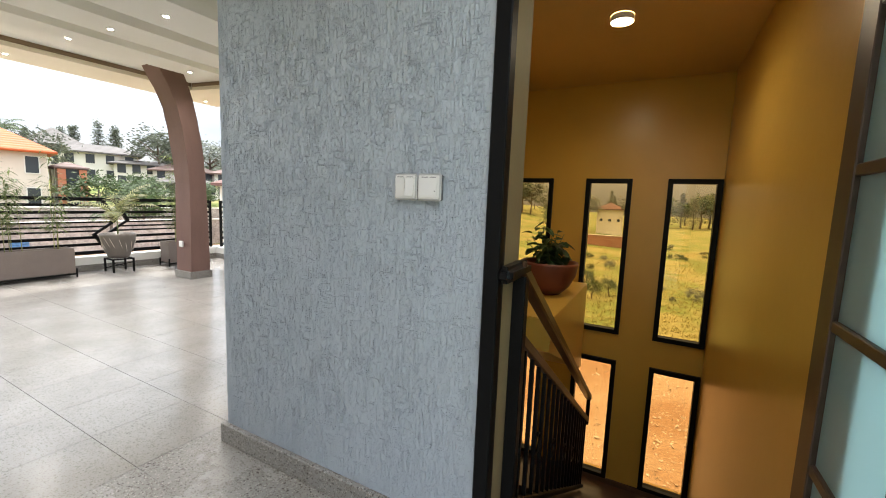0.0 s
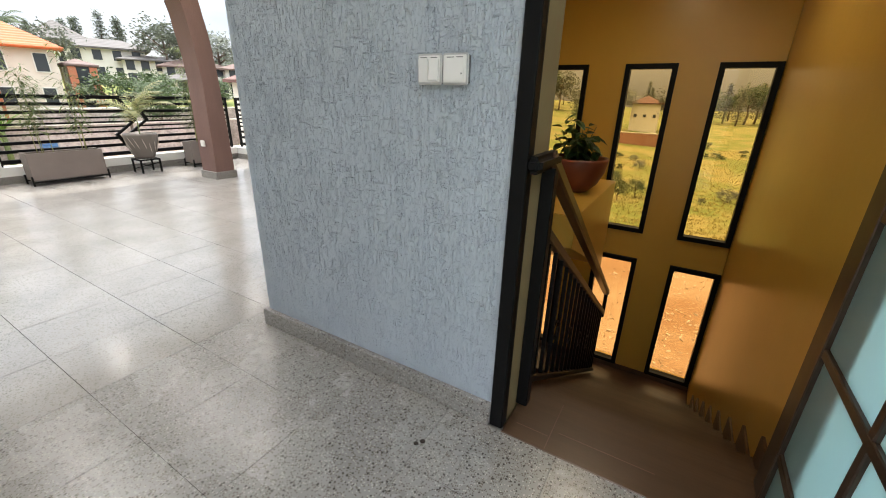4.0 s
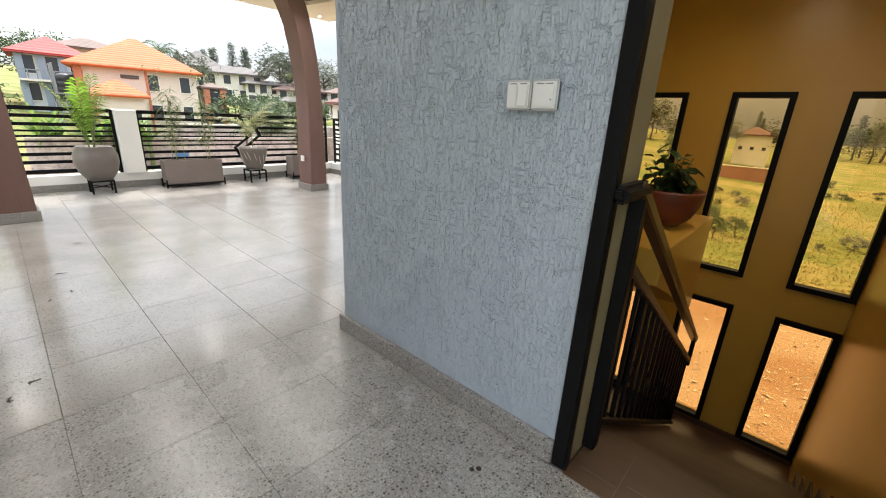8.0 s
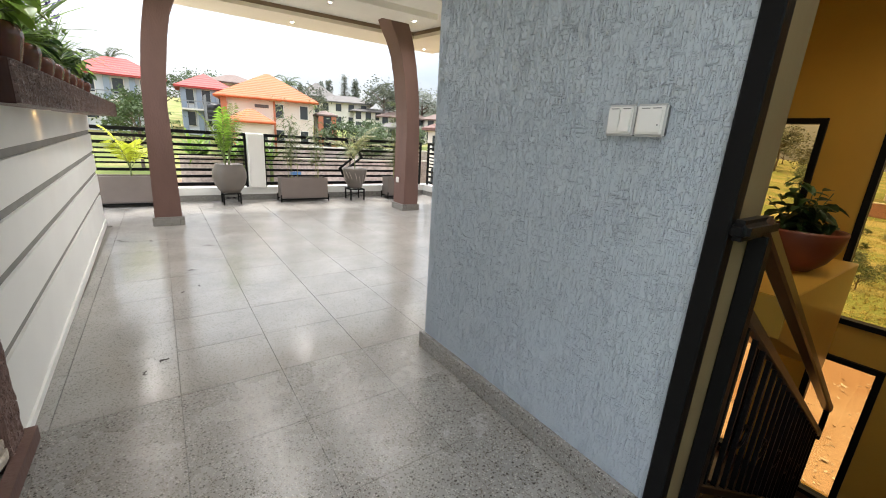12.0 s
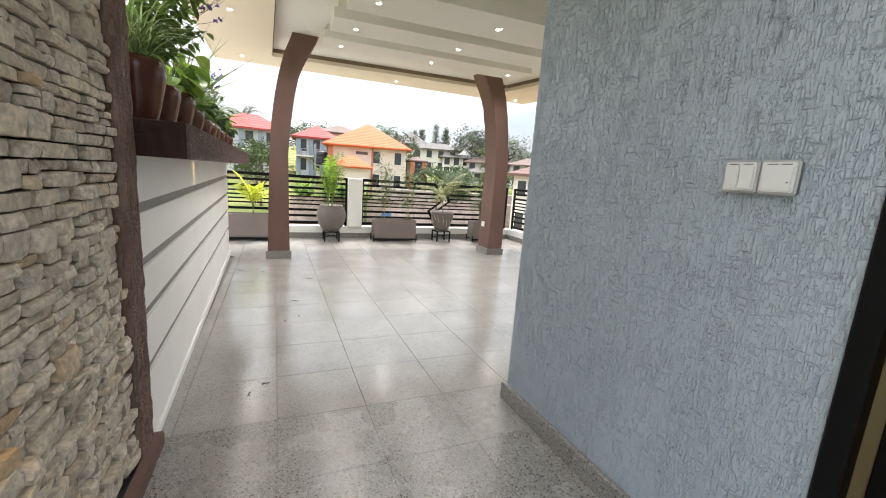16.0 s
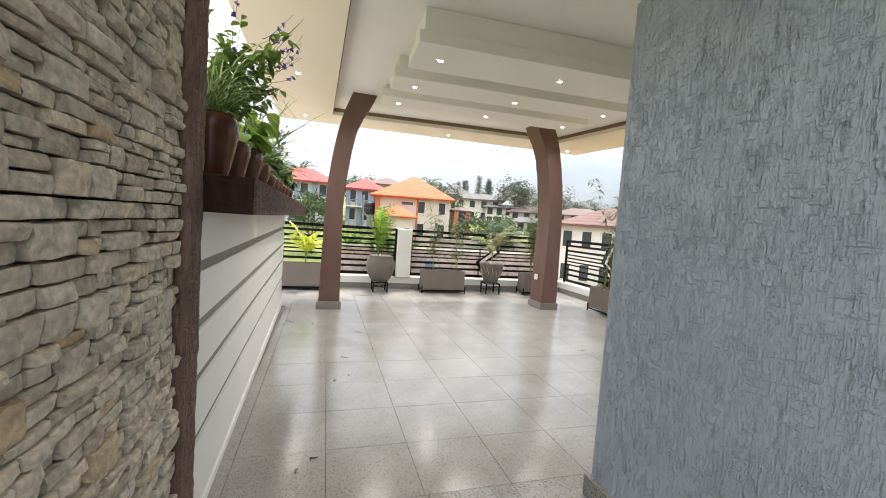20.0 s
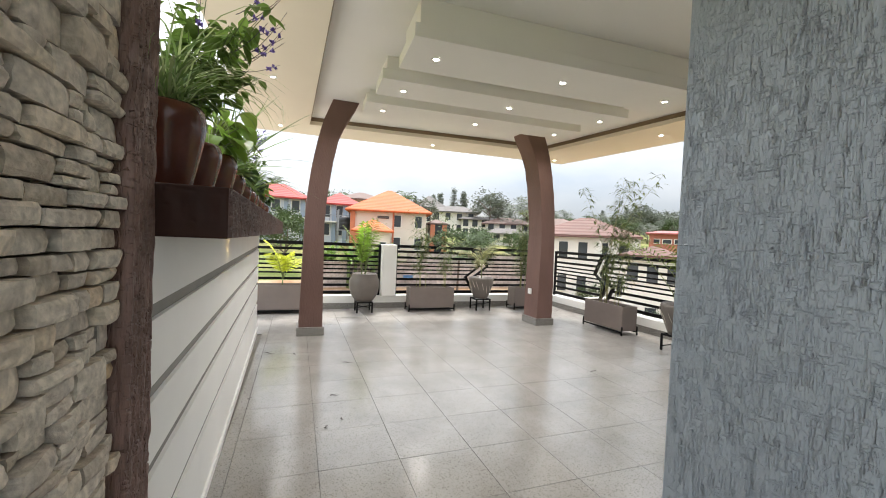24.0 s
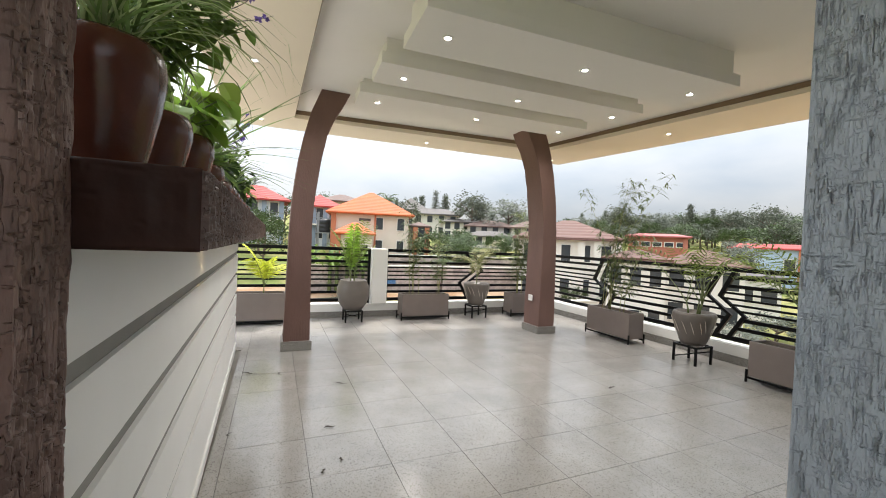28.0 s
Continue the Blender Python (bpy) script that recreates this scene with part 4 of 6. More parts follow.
M_PALM = leafy("palm_leaf", (0.145, 0.20, 0.035), 0.4)
M_PALMYELLOW = leafy("young_palm_leaf", (0.46, 0.50, 0.05), 0.5)
M_PALMBRIGHT = leafy("bright_green_leaf", (0.20, 0.34, 0.04), 0.45)
M_PALMDRY = leafy("olive_palm_leaf", (0.17, 0.17, 0.06), 0.35)
M_BAMBOO = leafy("bamboo_leaf", (0.11, 0.145, 0.045), 0.35)
M_CULM = mat("bamboo_culm", (0.20, 0.20, 0.06), 0.5, var=0.3, scale=20)
M_STEM = mat("green_stem", (0.12, 0.15, 0.05), 0.6, var=0.3, scale=20)
M_SPIDER = leafy("striped_blade", (0.33, 0.40, 0.18), 0.5)
M_BROAD = leafy("broad_leaf", (0.21, 0.34, 0.055), 0.55, 0.35)
M_BLADE = leafy("green_blade", (0.15, 0.23, 0.07), 0.55)
M_VERBENA = leafy("verbena_leaf", (0.13, 0.21, 0.04), 0.5, 0.45)
M_STALK = mat("purple_brown_stalk", (0.07, 0.045, 0.07), 0.6, var=0.2, scale=20)
M_DARKLEAF = leafy("dark_leaf", (0.035, 0.075, 0.02), 0.25, 0.4)
M_PURPLE = leafy("purple_flower", (0.16, 0.11, 0.36), 0.3)
M_TREE1 = leafy("tree_leaf", (0.055, 0.085, 0.03), 0.25, 0.6)
# distance haze mixed into the leaf colour: paler and greyer than M_TREE1
M_TREEHAZE = leafy("hazed_leaf", (0.13, 0.145, 0.115), 0.25, 0.7)
M_BARK = mat("bark", (0.12, 0.09, 0.07), 0.9, var=0.3, scale=10, bump=0.8, bscale=30)


class Leaves:
    """Collects leaf strips into one mesh."""

    def __init__(self):
        self.v, self.f = [], []

    def strip(self, pts, widths, side):
        k = len(self.v)
        for p, w in zip(pts, widths):
            self.v += [tuple(p - side * w), tuple(p + side * w)]
        for i in range(len(pts) - 1):
            self.f.append((k + 2 * i, k + 2 * i + 1, k + 2 * i + 3, k + 2 * i + 2))

    def quad(self, c, u, w):
        k = len(self.v)
        self.v += [tuple(c - u), tuple(c + w * 0.45), tuple(c + u), tuple(c - w * 0.45)]
        self.f.append((k, k + 1, k + 2, k + 3))

    def mesh(self, name, material, parent, label=""):
        me = bpy.data.meshes.new(name)
        me.from_pydata(self.v, [], self.f)
        me.materials.append(material)
        ob = new(name, me)
        ob.parent = parent
        if label:
            ob["label"] = label
        return ob


R = random.Random(7)


def frond(lv, base, az, elev, length, droop, pairs, ll, lw, stems=None, bare=0.1):
    pts, p = [], Vector(base)
    for i in range(pairs + 1):
        s = i / pairs
        e = elev - droop * s ** 1.3
        pts.append(p.copy())
        p += Vector((math.cos(az) * math.cos(e), math.sin(az) * math.cos(e), math.sin(e))) * (length / pairs)
    if stems is not None:
        stems.append((pts, [0.006 * (1 - 0.8 * i / pairs) for i in range(pairs + 1)]))
    for i in range(max(2, int(pairs * bare)), pairs + 1):
        d = (pts[i] - pts[i - 1]).normalized()
        side = d.cross(Vector((0, 0, 1))).normalized()
        up = side.cross(d)
        taper = math.sin(math.pi * min(1, 0.15 + 0.75 * (i / pairs - bare) / (1 - bare))) ** 0.6
        for s in (-1, 1):
            out = (side * s * 0.8 + d * 0.65 + up * 0.15).normalized()
            L = ll * taper * R.uniform(0.85, 1.1)
            a = pts[i]
            b = a + out * L * 0.5
            c = b + (out * 0.8 - Vector((0, 0, 0.55))).normalized() * L * 0.5
            wv = (d * 0.9 - up * 0.3).normalized()
            lv.strip([a, b, c], [lw * 0.4, lw, lw * 0.12], wv)


def palm_plant(name, label, at, height, fronds, length, leaf, ll=0.16, lw=0.008, rz=0, spread=1.0, rise=(0.9, 1.45), bare=0.3, stalks=1):
    t = thing(name, label, "plant", "", at, rz)
    tops = []
    for k in range(stalks):
        x, y = (R.uniform(-0.05, 0.05), R.uniform(-0.05, 0.05)) if stalks > 1 else (0, 0)
        hk = height * R.uniform(0.7, 1.1)
        part("stem", bm_tube([(x, y, -0.02), (x * 1.2, y * 1.2, hk * 0.5), (x * 1.5, y * 1.5, hk)], [0.011, 0.009, 0.006], 8), M_STEM, t)
        tops.append((x * 1.5, y * 1.5, hk))
    for i in range(fronds):
        lv, stems = Leaves(), []
        az = i * 2.4 + R.uniform(-0.4, 0.4)
        frond(lv, tops[i % stalks], az, R.uniform(*rise), length * R.uniform(0.65, 1.1), R.uniform(0.7, 1.6) * spread, 18, ll, lw, stems, bare)
        f = lv.mesh("frond", leaf, t)
        part("rib", bm_tube(stems[0][0], stems[0][1], 5), M_STEM, f)
    return t


def bamboo_plant(label, at, culms, height, spread, leaves=26, lean=(0, 0), tall=1.0, reach=()):
    t = thing("bamboo", label, "plant", "bamboo plants", at)
    lv = Leaves()
    for k in range(culms):
        x0, y0 = R.uniform(-spread, spread), R.uniform(-0.05, 0.05)
        if abs(lean[1]) > 0:
            x0, y0 = y0, x0
        h = height * (R.uniform(0.55, 0.8) if k % 4 else tall)
        bx, by = lean[0] + R.uniform(-0.12, 0.12), lean[1] + R.uniform(-0.12, 0.12)
        if reach and k % 3 == 0:
            bx, h = reach[k // 3], height
        pts = [Vector((x0 + bx * (i / 10) ** 2, y0 + by * (i / 10) ** 2, h * i / 10 * (1 - 0.03 * (i / 10) ** 3))) for i in range(11)]
        part("culm", bm_tube(pts, [0.005 * (1 - 0.075 * i) for i in range(11)], 6), M_CULM, t)
        for i in range(leaves):
            s = R.uniform(0.22, 1.0)
            j = min(9, int(s * 10))
            a = pts[j].lerp(pts[j + 1], s * 10 - j)
            az = R.uniform(0, 6.283)
            tw = R.uniform(0.03, 0.13)
            tip = a + Vector((math.cos(az), math.sin(az), 0.5)) * tw
            lv.strip([a, tip], [0.0012, 0.0008], Vector((0, 0, 1)))
            for q in range(R.randint(2, 4)):
                az2 = az + R.uniform(-1.0, 1.0)
                d = Vector((math.cos(az2), math.sin(az2), R.uniform(-0.5, 0.3)))
                L = R.uniform(0.07, 0.14)
                b = tip - (tip - a) * R.uniform(0, 0.5)
                lv.strip([b, b + d * L * 0.45, b + d * L - Vector((0, 0, L * 0.2))], [0.002, 0.0085, 0.0008], d.cross(Vector((0, 0, 1))).normalized())
    tagged(lv.mesh("foliage", M_BAMBOO, t), "narrow bamboo leaves", kind="stuff")
    return t


# terrace plants: each stands in its own pot
palm_plant("palm", "young bright yellow-green palm in a long planter", (-6.78, -0.42, 0.395), 0.12, 6, 0.56, M_PALMYELLOW, 0.22, 0.013, 0, 0.6, (1.05, 1.5), 0.3)
palm_plant("palm", "upright narrow-leaved palm in a round urn", (-6.70, 0.77, 0.56), 0.10, 7, 0.80, M_PALM, 0.17, 0.009, 0, 0.4, (1.25, 1.52), 0.35, 3)
palm_plant("palm", "bright yellow-green upright leaf shoot in the round urn", (-6.67, 0.72, 0.56), 0.16, 3, 0.66, M_PALMBRIGHT, 0.15, 0.020, 0, 0.15, (1.4, 1.52), 0.2)
bamboo_plant("thin leafy bamboo in a planter box", (-6.72, 1.87, 0.365), 7, 1.3, 0.28, 44, (0, 0.02))
palm_plant("palm", "arching young palm in a fluted urn", (-6.69, 2.78, 0.52), 0.30, 10, 0.62, M_PALMDRY, 0.19, 0.008, 0, 1.15, (0.55, 1.4), 0.22)
bamboo_plant("leafy bamboo in a planter box by the corner", (-6.72, 3.68, 0.365), 7, 1.45, 0.14, 50, (0, 0.02))
bamboo_plant("tall thin bamboo in a planter box", (-4.98, 4.02, 0.365), 9, 1.78, 0.26, 60, (0.35, 0), 1.0, (0.55, 1.05, -0.6))
palm_plant("palm", "feathery arching palm in a fluted urn", (-3.83, 3.98, 0.52), 0.14, 11, 1.0, M_PALM, 0.24, 0.0085, 0, 0.9, (0.9, 1.45), 0.42, 4)
palm_plant("palm", "feathery arching palm in a planter box", (-2.72, 4.02, 0.365), 0.30, 13, 0.95, M_PALM, 0.25, 0.010, 0, 1.0, (0.8, 1.4), 0.3, 3)


# ---- clay pots on the shelf ----
def clay_pot(x, y, r, h, label):
    t = thing("clay_pot", label, "flower pot", "shelf pots", (x, y, 1.3045))
    bm = bm_lathe([(0.0, 0.0), (r * 0.60, 0.0), (r * 0.66, h * 0.05), (r * 0.78, h * 0.25), (r * 0.90, h * 0.5), (r * 0.99, h * 0.72), (r, h * 0.82), (r * 0.975, h * 0.91), (r * 0.93, h * 0.97), (r * 0.88, h), (r * 0.80, h), (r * 0.77, h * 0.96), (r * 0.76, h * 0.9), (0.0, h * 0.89)], 48)
    for v in bm.verts:
        q = noise.noise(v.co * 9 + Vector((x * 7, y, 0)))
        v.co.x *= 1 + 0.03 * q
        v.co.y *= 1 + 0.03 * q
    part("body", bm, M_CLAY, t)
    part("soil", bm_lathe([(0.0, h * 0.905), (r * 0.75, h * 0.905)], 24), M_SOIL, t)
    return h * 0.9


def blades(lv, at, n, length, width, rise=(0.6, 1.4), droop=1.8):
    for i in range(n):
        az, e = R.uniform(0, 6.283), R.uniform(*rise)
        L = length * R.uniform(0.6, 1.1)
        p = Vector(at) + Vector((R.uniform(-0.02, 0.02), R.uniform(-0.02, 0.02), 0))
        pts = [p.copy()]
        for k in range(6):
            ee = e - droop * (k / 6) ** 1.2
            p = p + Vector((math.cos(az) * math.cos(ee), math.sin(az) * math.cos(ee), math.sin(ee))) * (L / 6)
            pts.append(p.copy())
        lv.strip(pts, [width * 0.7, width, width, width * 0.9, width * 0.7, width * 0.45, width * 0.05], Vector((-math.sin(az), math.cos(az), 0)))


def broad(lv, c, d, size):
    """A pointed heart-shaped leaf, folded a little along its midrib."""
    d = Vector(d).normalized()
    side = d.cross(Vector((R.uniform(-0.3, 0.3), R.uniform(-0.3, 0.3), 1))).normalized()
    up = side.cross(d)
    k = len(lv.v)
    prof = ((0, 0.02), (0.12, 0.36), (0.35, 0.46), (0.65, 0.32), (0.88, 0.12), (1.0, 0.0))
    for s, w in prof:
        m = Vector(c) + d * s * size - up * size * 0.25 * s * s
        lv.v += [tuple(m - side * w * size + up * w * size * 0.25), tuple(m), tuple(m + side * w * size + up * w * size * 0.25)]
    for i in range(len(prof) - 1):
        a = k + 3 * i
        lv.f += [(a, a + 1, a + 4, a + 3), (a + 1, a + 2, a + 5, a + 4)]


def oval(lv, c, d, size, wide=0.24):
    """A pointed oval leaf, folded along its midrib and bent down at the tip."""
    d = Vector(d).normalized()
    side = d.cross(Vector((R.uniform(-0.4, 0.4), R.uniform(-0.4, 0.4), 1))).normalized()
    up = side.cross(d)
    k = len(lv.v)
    prof = ((0, 0.01), (0.15, 0.55), (0.4, 1.0), (0.7, 0.75), (0.9, 0.3), (1.0, 0.0))
    for s, w in prof:
        w *= wide
        m = Vector(c) + d * s * size - up * size * 0.22 * s * s
        lv.v += [tuple(m - side * w * size + up * w * size * 0.3), tuple(m), tuple(m + side * w * size + up * w * size * 0.3)]
    for i in range(len(prof) - 1):
        q = k + 3 * i
        lv.f += [(q, q + 1, q + 4, q + 3), (q + 1, q + 2, q + 5, q + 4)]


def arching_stem(az, out, up, n=8):
    """Points of a stem that rises from the soil and leans over."""
    return [Vector((math.cos(az) * out * (k / n) ** 1.5, math.sin(az) * out * (k / n) ** 1.5, up * (k / n) * (1.25 - 0.25 * k / n))) for k in range(n + 1)]


def shelf_plant(x, y, z, kind, size, label):
    t = thing("potted_plant", label, "plant", "shelf plants", (x, y, z))
    if kind in ("spider", "spike"):
        for i in range(130 if kind == "spider" else 80):
            lv = Leaves()
            if kind == "spider":
                blades(lv, (R.uniform(-0.03, 0.03), R.uniform(-0.03, 0.03), 0), 1, 0.37 * size, R.uniform(0.0022, 0.0042), (0.7, 1.5), R.uniform(1.9, 3.1))
            else:
                blades(lv, (0, 0, 0.03), 1, 0.30 * size, R.uniform(0.006, 0.010), (-0.1, 1.45), R.uniform(0.1, 0.7))
            lv.mesh("blade", M_SPIDER if kind == "spider" and i % 2 == 0 else M_BLADE, t)
        return t
    if kind == "verbena":
        for i in range(24):
            az = R.uniform(0, 6.283)
            pts = arching_stem(az, R.uniform(0.05, 0.26) * size, R.uniform(0.22, 0.46) * size)
            stem = part("stem", bm_tube(pts, [0.0028 - 0.0002 * k for k in range(9)], 4), M_STEM, t)
            for k in range(26):
                s = R.uniform(0.25, 1.0) * 7.999
                c = pts[int(s)].lerp(pts[int(s) + 1], s - int(s))
                lv = Leaves()
                a2 = R.uniform(0, 6.283)
                oval(lv, c + Vector((math.cos(a2), math.sin(a2), 0)) * 0.012, (math.cos(a2), math.sin(a2), R.uniform(-0.8, 0.35)), R.uniform(0.032, 0.066) * size)
                lv.mesh("leaf", M_VERBENA, stem)
        for i in range(18):
            az = R.uniform(0.2, 2.2) if i % 3 else R.uniform(0, 6.283)
            base = Vector((math.cos(az) * 0.13, math.sin(az) * 0.13, R.uniform(0.26, 0.40))) * size
            out = Vector((math.cos(az), math.sin(az), 0))
            bend = R.uniform(0.35, 1.0)
            pts = [base + (out * (0.12 * (k / 7) ** 1.1) + Vector((0, 0, bend * 0.15 * (k / 7) ** 1.6))) * size for k in range(8)]
            stalk = part("flower_stalk", bm_tube(pts, [0.0016 - 0.00012 * k for k in range(8)], 4), M_STALK, t, "thin curved purple-brown flower stalk")
            for k in range(1 + i % 2):
                fl = Leaves()
                c = pts[R.randint(3, 6)]
                for q in range(6):
                    rnd = Vector((R.uniform(-1, 1), R.uniform(-1, 1), R.uniform(-1, 1))).normalized()
                    fl.quad(c + rnd * 0.006, rnd * 0.008, rnd.orthogonal().normalized() * 0.013)
                fl.mesh("flower", M_PURPLE, stalk, "small purple flower")
        return t
    if kind == "dark":
        for i in range(18):
            az, e = R.uniform(0, 6.283), R.uniform(0.55, 1.45)
            d = Vector((math.cos(az) * math.cos(e), math.sin(az) * math.cos(e), math.sin(e)))
            L = R.uniform(0.12, 0.30) * size
            pts = [d * L * k / 5 - Vector((0, 0, 0.10 * L * (k / 5) ** 2)) for k in range(6)]
            stem = part("stem", bm_tube(pts, [0.003] * 6, 4), M_STEM, t)
            for k in range(9):
                lv = Leaves()
                s = R.uniform(0.2, 1.0)
                a2 = R.uniform(0, 6.283)
                oval(lv, d * L * s, (math.cos(a2), math.sin(a2), R.uniform(-0.7, 0.3)), R.uniform(0.05, 0.11) * size, 0.3)
                lv.mesh("leaf", M_DARKLEAF, stem)
        return t
    # a climber with heart-shaped leaves hanging on bent stalks
    for i in range(30):
        az = R.uniform(0, 6.283)
        pts = arching_stem(az, R.uniform(0.06, 0.20) * size, R.uniform(0.06, 0.30) * size)
        stem = part("stem", bm_tube(pts, [0.0026] * 9, 4), M_STEM, t)
        for k in range(2):
            lv = Leaves()
            a2 = az + R.uniform(-0.8, 0.8)
            broad(lv, pts[8 - 3 * k], (math.cos(a2), math.sin(a2), R.uniform(-1.3, -0.1)), R.uniform(0.07, 0.125) * size)
            lv.mesh("leaf", M_BROAD if R.random() < 0.55 else M_PALM, stem)
    return t


POTS = [(-1.83, 0.098, 0.24, "spider", 1.2), (-2.12, 0.094, 0.19, "verbena", 1.2), (-2.42, 0.106, 0.205, "broad", 0.85), (-2.78, 0.10, 0.17, "spike", 1.7), (-3.14, 0.095, 0.15, "verbena", 0.7),
        (-3.42, 0.095, 0.15, "dark", 0.9), (-3.70, 0.09, 0.15, "spike", 1.2), (-4.0, 0.09, 0.14, "dark", 0.9), (-4.35, 0.09, 0.14, "broad", 0.7), (-4.75, 0.09, 0.14, "dark", 0.8)]
NAMES = {"spider": "arching striped spider plant in a clay pot", "verbena": "bushy green plant with thin purple flower stalks", "broad": "bright heart-leaved climber in a clay pot", "spike": "spiky narrow-leaved plant in a clay pot", "dark": "dark leafy plant in a clay pot"}
for x, r, h, kind, size in POTS:
    y = -0.60
    z = clay_pot(x, y, r, h, "glazed dark brown clay pot on the shelf beam")
    shelf_plant(x, y, 1.3045 + z + 0.006, kind, size, NAMES[kind])
# leafy plant in the stairwell bowl
bp = shelf_plant(-0.475, 2.86, 0.551 + 0.185, "dark", 1.15, "dark leafy plant in the stairwell bowl")


# ---- fallen leaves and specks ----
M_DRY = mat("dry_leaf", (0.035, 0.025, 0.018), 0.8, var=0.3)
for x, y, L, rz in ((-4.66, -0.47, 0.13, 60), (-4.58, -0.23, 0.07, 30), (-4.21, 0.235, 0.09, 75), (-3.46, 0.058, 0.075, 100), (-3.475, 2.445, 0.12, 120), (-2.975, -0.034, 0.04, 20), (-3.06, 0.07, 0.03, 70),
                    (-2.03, -0.154, 0.05, 140), (-1.94, -0.232, 0.035, 40), (-3.54, -0.516, 0.04, 10)):
    t = thing("fallen_leaf", "small dry dark leaf lying on the floor", "leaf", "fallen leaves", (x, y, 0.001), rz)
    lv = Leaves()
    pts = [Vector((L * (k / 5 - 0.5), 0.012 * math.sin(k * 1.3), 0.004 + 0.003 * math.sin(k / 5 * math.pi))) for k in range(6)]
    lv.strip(pts, [0.001, 0.007, 0.010, 0.008, 0.004, 0.001], Vector((0, 1, 0.1)))
    lv.mesh("blade", M_DRY, t)
for x, y, r in ((-0.436, 0.826, 0.009), (-0.421, 0.846, 0.010)):
    t = thing("pebble", "small dark pebble lying on the floor", "pebble", "pebbles", (x, y, 0.0))
    part("stone", bm_lathe([(0.0, 0.0), (r * 0.9, 0.0), (r, r * 0.2), (r * 0.6, r * 0.5), (0.0, r * 0.55)], 9), M_DRY, t)


# ---- surroundings ----
def two_tone(name, a, b, scale, rough=0.95, lo=0.42, hi=0.58, bump=0.6):
    m = bpy.data.materials.new(name)
    m.use_nodes = True
    n, l = m.node_tree.nodes, m.node_tree.links
    p = n["Principled BSDF"]
    p.inputs["Roughness"].default_value = rough
    p.inputs["Specular IOR Level"].default_value = 0.15
    g = n.new("ShaderNodeNewGeometry")
    big, fine = n.new("ShaderNodeTexNoise"), n.new("ShaderNodeTexNoise")
    big.inputs["Scale"].default_value, fine.inputs["Scale"].default_value = scale, scale * 40
    big.inputs["Detail"].default_value = fine.inputs["Detail"].default_value = 8
    ramp = n.new("ShaderNodeValToRGB")
    ramp.color_ramp.elements[0].position, ramp.color_ramp.elements[1].position = lo, hi
    ramp.color_ramp.elements[0].color, ramp.color_ramp.elements[1].color = (*a, 1), (*b, 1)
    l.new(g.outputs["Position"], big.inputs["Vector"])
    l.new(g.outputs["Position"], fine.inputs["Vector"])
    l.new(big.outputs["Fac"], ramp.inputs[0])
    mr = n.new("ShaderNodeMapRange")
    mr.inputs[1].default_value, mr.inputs[2].default_value = 0.3, 0.7
    mr.inputs[3].default_value, mr.inputs[4].default_value = 0.78, 1.2
    l.new(fine.outputs["Fac"], mr.inputs[0])
    sc = n.new("ShaderNodeVectorMath")
    sc.operation = "SCALE"
    l.new(ramp.outputs[0], sc.inputs[0])
    l.new(mr.outputs[0], sc.inputs["Scale"])
    l.new(sc.outputs[0], p.inputs["Base Color"])
    return m


def roofing(name, base, scale):
    """Tiled or ribbed roofing: courses along the slope, with weathered patches."""
    m = mat(name, base, 0.7, var=0.16, scale=1.2, stain=0.2)
    n, l = m.node_tree.nodes, m.node_tree.links
    tc = n.new("ShaderNodeTexCoord")
    w = n.new("ShaderNodeTexWave")
    w.bands_direction = "Z"
    w.inputs["Scale"].default_value = scale
    l.new(tc.outputs["Object"], w.inputs["Vector"])
    bp = n.new("ShaderNodeBump")
    bp.inputs["Strength"].default_value = 0.6
    bp.inputs["Distance"].default_value = 0.06
    l.new(w.outputs["Fac"], bp.inputs["Height"])
    l.new(bp.outputs[0], n["Principled BSDF"].inputs["Normal"])
    return m


M_GRASS = two_tone("rough_grass", (0.14, 0.17, 0.05), (0.25, 0.225, 0.095), 0.3)
M_EARTH = two_tone("red_earth", (0.26, 0.160, 0.095), (0.33, 0.235, 0.16), 0.4)
M_ORANGE = roofing("orange_roof_tile", (0.43, 0.088, 0.02), 1.6)
M_REDROOF = roofing("red_roof_sheet", (0.33, 0.038, 0.034), 1.2)
M_PINKROOF = roofing("faded_red_roof", (0.108, 0.048, 0.037), 1.2)
M_BROWNROOF = roofing("brown_roof_tile", (0.12, 0.075, 0.062), 1.6)
M_GREYROOF = roofing("grey_roof", (0.09, 0.08, 0.075), 1.4)
M_HWHITE = mat("white_house_paint", (0.62, 0.59, 0.53), 0.8, var=0.06, scale=0.8, stain=0.2)
M_HCREAM = mat("cream_house_paint", (0.58, 0.50, 0.42), 0.8, var=0.06, scale=0.8, stain=0.2)
M_HGREY = mat("bluegrey_house_paint", (0.47, 0.49, 0.52), 0.8, var=0.08, scale=0.8, stain=0.2)
M_HPOST = mat("bluegrey_post_paint", (0.24, 0.29, 0.36), 0.7, var=0.08, scale=0.8)
M_STEELGREY = mat("grey_steel", (0.25, 0.26, 0.27), 0.5, 0.4, var=0.1)
M_HBRICK = mat("orange_brick", (0.42, 0.15, 0.08), 0.85, var=0.1, scale=1.5, stain=0.1)
M_SCHOOL = mat("red_school_brick", (0.34, 0.125, 0.085), 0.85, var=0.1, scale=1.5, stain=0.1)
M_SCHOOLROOF = roofing("pink_roof_sheet", (0.33, 0.10, 0.095), 1.2)
